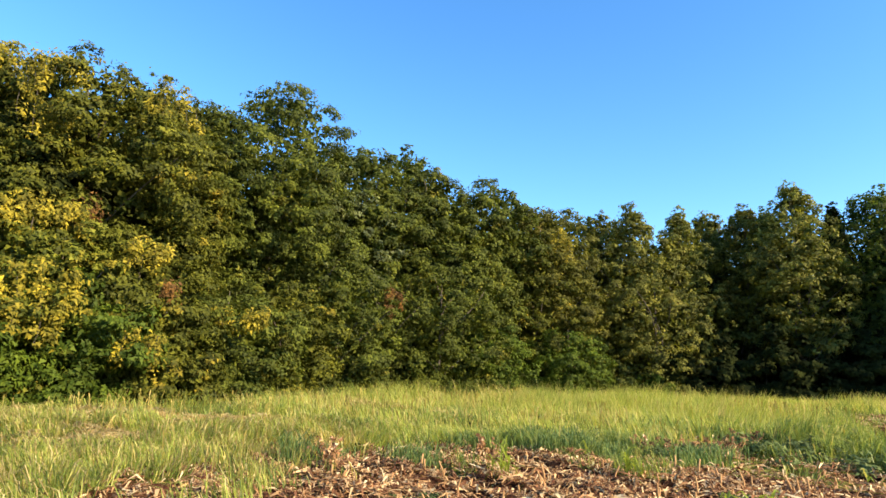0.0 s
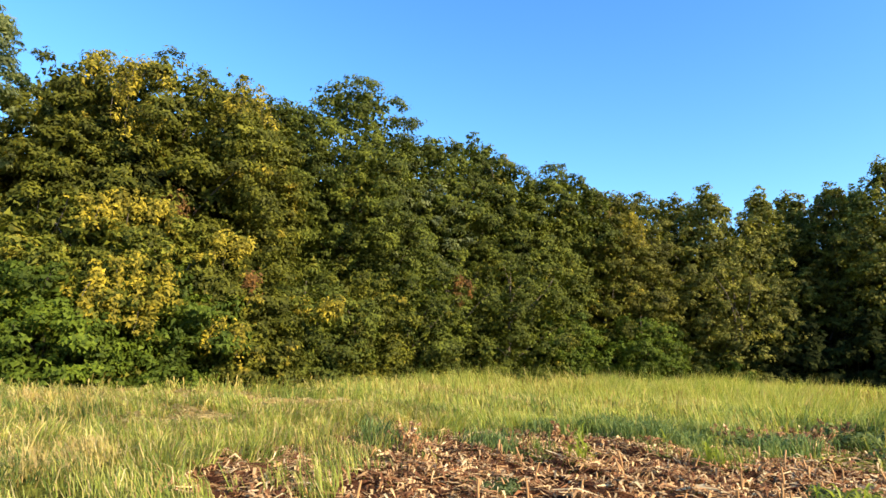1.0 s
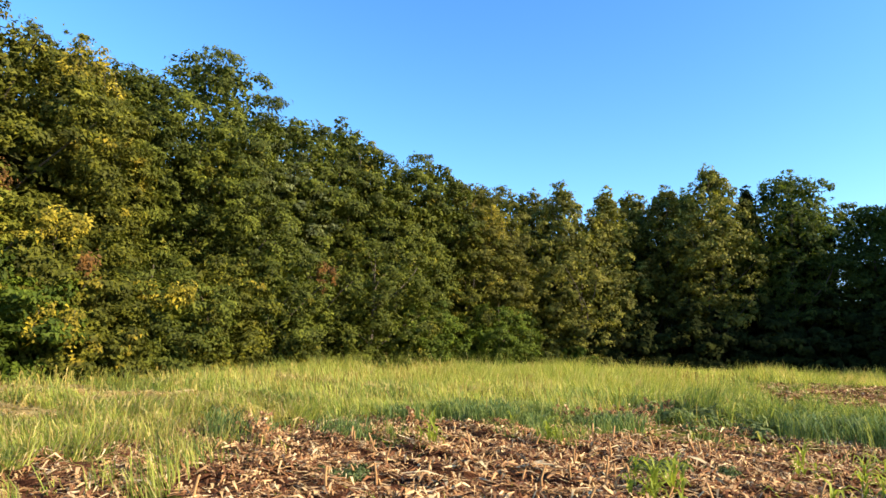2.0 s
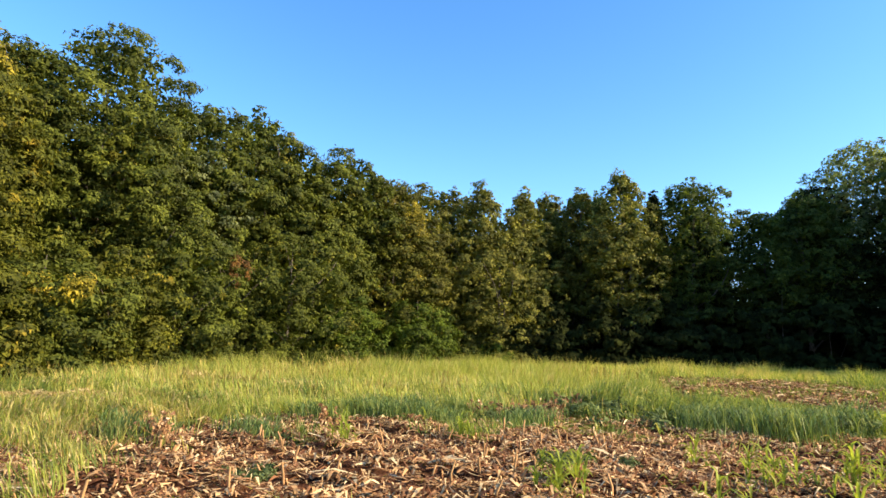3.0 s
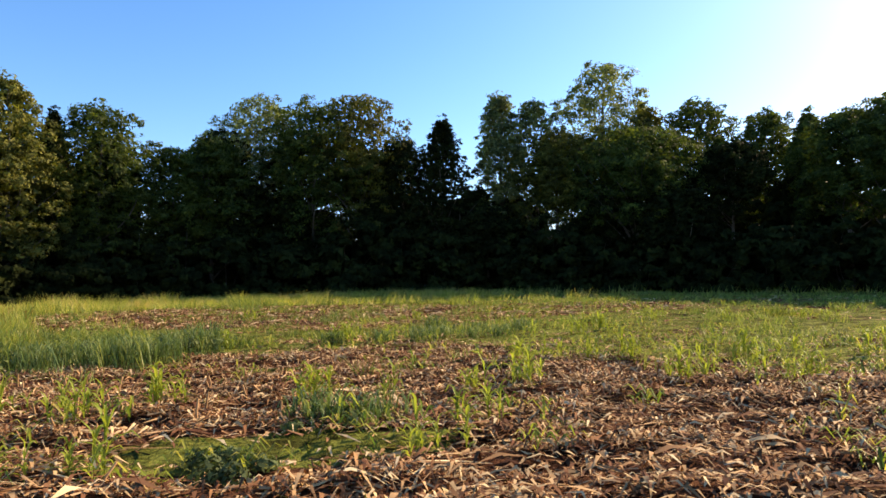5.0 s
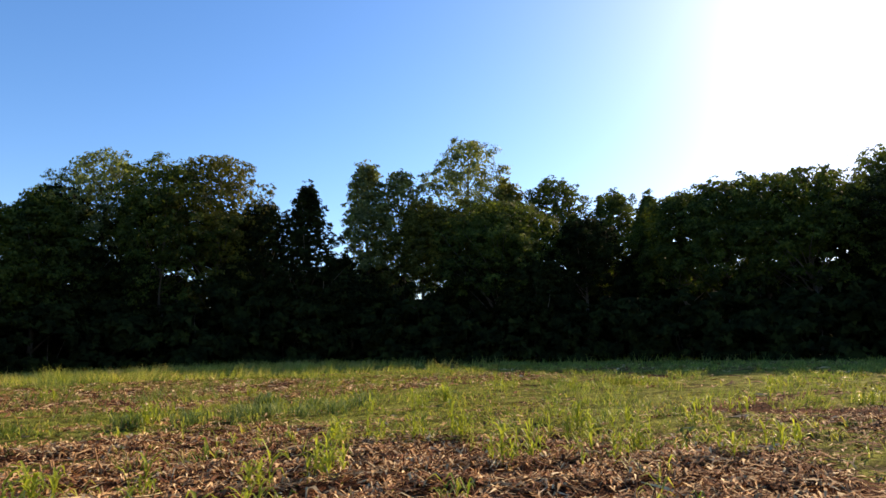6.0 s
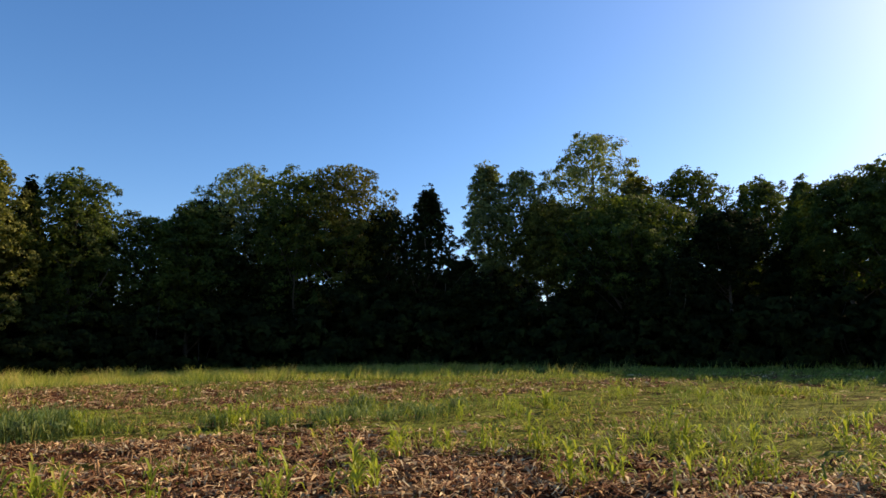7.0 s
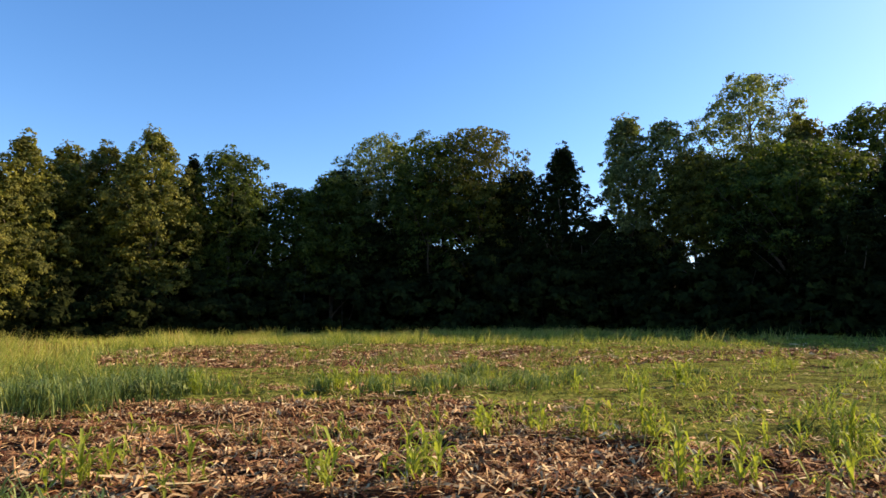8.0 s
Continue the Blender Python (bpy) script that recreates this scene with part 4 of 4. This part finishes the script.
def weed_clump(rng, x, y, width, leaf=0.05, high=0.1, label=""):
    """A low mound of small broad leaves."""
    thing = new("weed_clump")
    thing.location = (x, y, float(land(x, y)))
    n = 10
    c = np.stack([rng.normal(0, width * 0.28, n), rng.normal(0, width * 0.28, n), rng.uniform(0.02, high, n)], 1)
    for m in range(3):
        part("stem", sheet("stem", *tubes([bent(rng, (0, 0, -0.02), c[m] + np.array([0, 0, 0.06]), 0.008, 0.004, 3)], 4), LEAF["weed"]), thing)
    part("foliage", sheet("foliage", *leaves(rng, c, np.full(n, width * 0.16), 1200 if high < 0.2 else 800, leaf), LEAF["weed"]), thing)
    return tagged(thing, label or "low broad-leaved green weed among the stubble", "weed", "weeds in the stubble")


WEEDS = [(2.1, 8.4), (5.7, 4.9), (3.9, 24.9), (4.1, 4.3), (1.8, 12.5), (6.0, 15.7), (4.5, 16.8), (7.2, 14.0), (5.4, 26.5), (6.9, 27.7), (6.9, 20.8), (-2.8, 10.1), (-1.9, 7.2), (1.9, 13.4), (4.9, 24.7), (17.0, 12.0), (21.4, 8.4), (6.6, 12.6), (5.0, 13.2), (8.4, 12.4), (8.8, 15.6), (3.6, 18.6), (8.0, 22.5)]
for cx, cy in WEEDS:
    weed_clump(rng, cx, cy, rng.uniform(0.6, 1.2))
for cx, cy in [(5.0, 13.4), (6.6, 12.9), (8.4, 12.9), (4.6, 15.0), (4.4, 17.0), (3.6, 14.2), (6.4, 16.0)]:
    weed_clump(rng, cx, cy, rng.uniform(1.1, 1.8), 0.085, rng.uniform(0.22, 0.42), "tall broad-leaved green weeds at the edge of the long grass")


def tussock(rng, x, y, width, high):
    """A tuft of long blades that arch out and droop on every side."""
    n = int(150 * width)
    a, ln = rng.uniform(0, 2 * math.pi, n), high * rng.uniform(0.6, 1.35, n)
    reach = ln * rng.uniform(0.3, 1.0, n)
    fx, fy = rng.normal(0, width * 0.2, n), rng.normal(0, width * 0.2, n)
    w = rng.uniform(0.005, 0.011, n)
    rows = []
    for k, up, wide in ((0.0, -0.03, 0.7), (0.4, 0.75, 1.0), (0.75, 0.9, 0.8), (1.0, 0.62, 0.1)):
        px, py, pz = fx + np.cos(a) * reach * k, fy + np.sin(a) * reach * k, ln * up
        rows += [np.stack([px + np.sin(a) * w * wide, py - np.cos(a) * w * wide, pz], 1), np.stack([px - np.sin(a) * w * wide, py + np.cos(a) * w * wide, pz], 1)]
    k = np.arange(n)[:, None] * 8
    thing = new("grass_tussock")
    part("foliage", sheet("foliage", np.stack(rows, 1).reshape(-1, 3), np.concatenate([k + m + np.array([0, 1, 3, 2]) for m in (0, 2, 4)]), TUSSOCK), thing)
    thing.location = (x, y, float(land(x, y)))
    return tagged(thing, "bluish-green tussock of drooping grass by the stubble", "grass tuft", "tussocks in the field")


TUSSOCK = dry_material("tussock_grass", [(0.0, (0.075, 0.130, 0.045)), (0.7, (0.19, 0.27, 0.085)), (1.0, (0.38, 0.41, 0.13))], 0.45, 0.35)
for cx, cy in [(-4.7, 9.7), (-4.3, 10.0), (-2.5, 9.8), (-2.9, 10.2), (-0.6, 12.6), (0.4, 12.5), (0.0, 12.9), (1.9, 12.4), (-1.4, 13.4), (-1.0, 14.0), (-0.2, 13.9), (-2.3, 12.6), (2.3, 12.8)]:
    tussock(rng, cx, cy, rng.uniform(0.8, 1.2), rng.uniform(0.28, 0.4))
for cx, cy in [(7.1, 11.9), (6.5, 12.1), (7.7, 12.0), (5.6, 12.6), (8.5, 12.5), (6.0, 13.2), (9.2, 13.1)]:
    tussock(rng, cx, cy, rng.uniform(1.0, 1.4), rng.uniform(0.4, 0.55))
for cx, cy in [(15.0, 9.4), (15.7, 8.8), (14.3, 9.9), (16.3, 11.8), (16.9, 10.4), (11.9, 11.5), (12.7, 10.6), (13.6, 10.1), (17.6, 9.4), (9.6, 12.9), (5.9, 5.0), (6.3, 4.6)]:
    tussock(rng, cx, cy, rng.uniform(0.7, 1.1), rng.uniform(0.24, 0.4))


def dead_weed(rng, x, y):
    """A clump of brown stems that dried where they stood, with curled leaves."""
    thing = new("dead_weed")
    thing.location = (x, y, float(land(x, y)))
    tips = []
    for n in range(6):
        tip = (rng.normal(0, 0.16), rng.normal(0, 0.16), rng.uniform(0.22, 0.45))
        part("stem", sheet("stem", *tubes([bent(rng, (rng.normal(0, 0.08), rng.normal(0, 0.08), -0.02), tip, 0.009, 0.004, 4)], 5), CHAFF), thing)
        tips.append(np.array(tip) * rng.uniform(0.3, 1.0, (4, 1)))
    part("foliage", sheet("foliage", *leaves(rng, np.concatenate(tips), np.full(24, 0.05), 90, 0.07, droop=1.0), CHAFF), thing)
    return tagged(thing, "brown dried weed standing at the stubble's edge", "dead weed", "dried weeds in the field")


for cx, cy in [(-4.0, 9.5), (1.2, 13.9), (2.9, 13.6), (-2.0, 12.1), (2.2, 14.5), (3.3, 15.4), (4.1, 16.7), (1.6, 13.5), (2.6, 14.0), (-3.8, 9.3), (5.2, 17.8), (-1.7, 11.9)]:
    dead_weed(rng, cx, cy)

# the many more, too many to count
x, y = scatter(rng, 1750, 6, 52, -24, 33, lambda x, y: corn_chance(x, y) * (np.hypot(x, y) > 13))
x, y = np.repeat(x, 4) + rng.normal(0, 0.2, 4 * len(x)), np.repeat(y, 4) + rng.normal(0, 0.2, 4 * len(y))
# nearer clusters between those above
cx, cy = scatter(rng, 430, 0, 20, 0, 16, lambda x, y: corn_chance(x, y) * (np.hypot(x, y) > 5))
cx, cy = np.repeat(cx, 4) + rng.normal(0, 0.17, 4 * len(cx)), np.repeat(cy, 4) + rng.normal(0, 0.17, 4 * len(cy))
x, y = np.concatenate([x, cx]), np.concatenate([y, cy])
vs, fs, n = [], [], 0
for px, py in zip(x, y):
    h, turn = rng.uniform(0.28, 0.58), rng.uniform(0, 6.28)
    for s in range(4):
        v, f = corn_leaf(rng, h * rng.uniform(0.55, 0.9), 2)
        t = turn + math.pi * s + rng.normal(0, 0.4)
        v = v @ np.array([[math.cos(t), math.sin(t), 0], [-math.sin(t), math.cos(t), 0], [0, 0, 1]]) + np.array([px, py, float(land(px, py)) + h * 0.09 * s])
        vs.append(v), fs.append(f + n)
        n += len(v)
tagged(new("corn_seedlings", sheet("corn_seedlings", np.concatenate(vs), np.concatenate(fs), CORN)), "young yellow-green corn plants scattered across the stubble", "corn plants", kind="stuff")
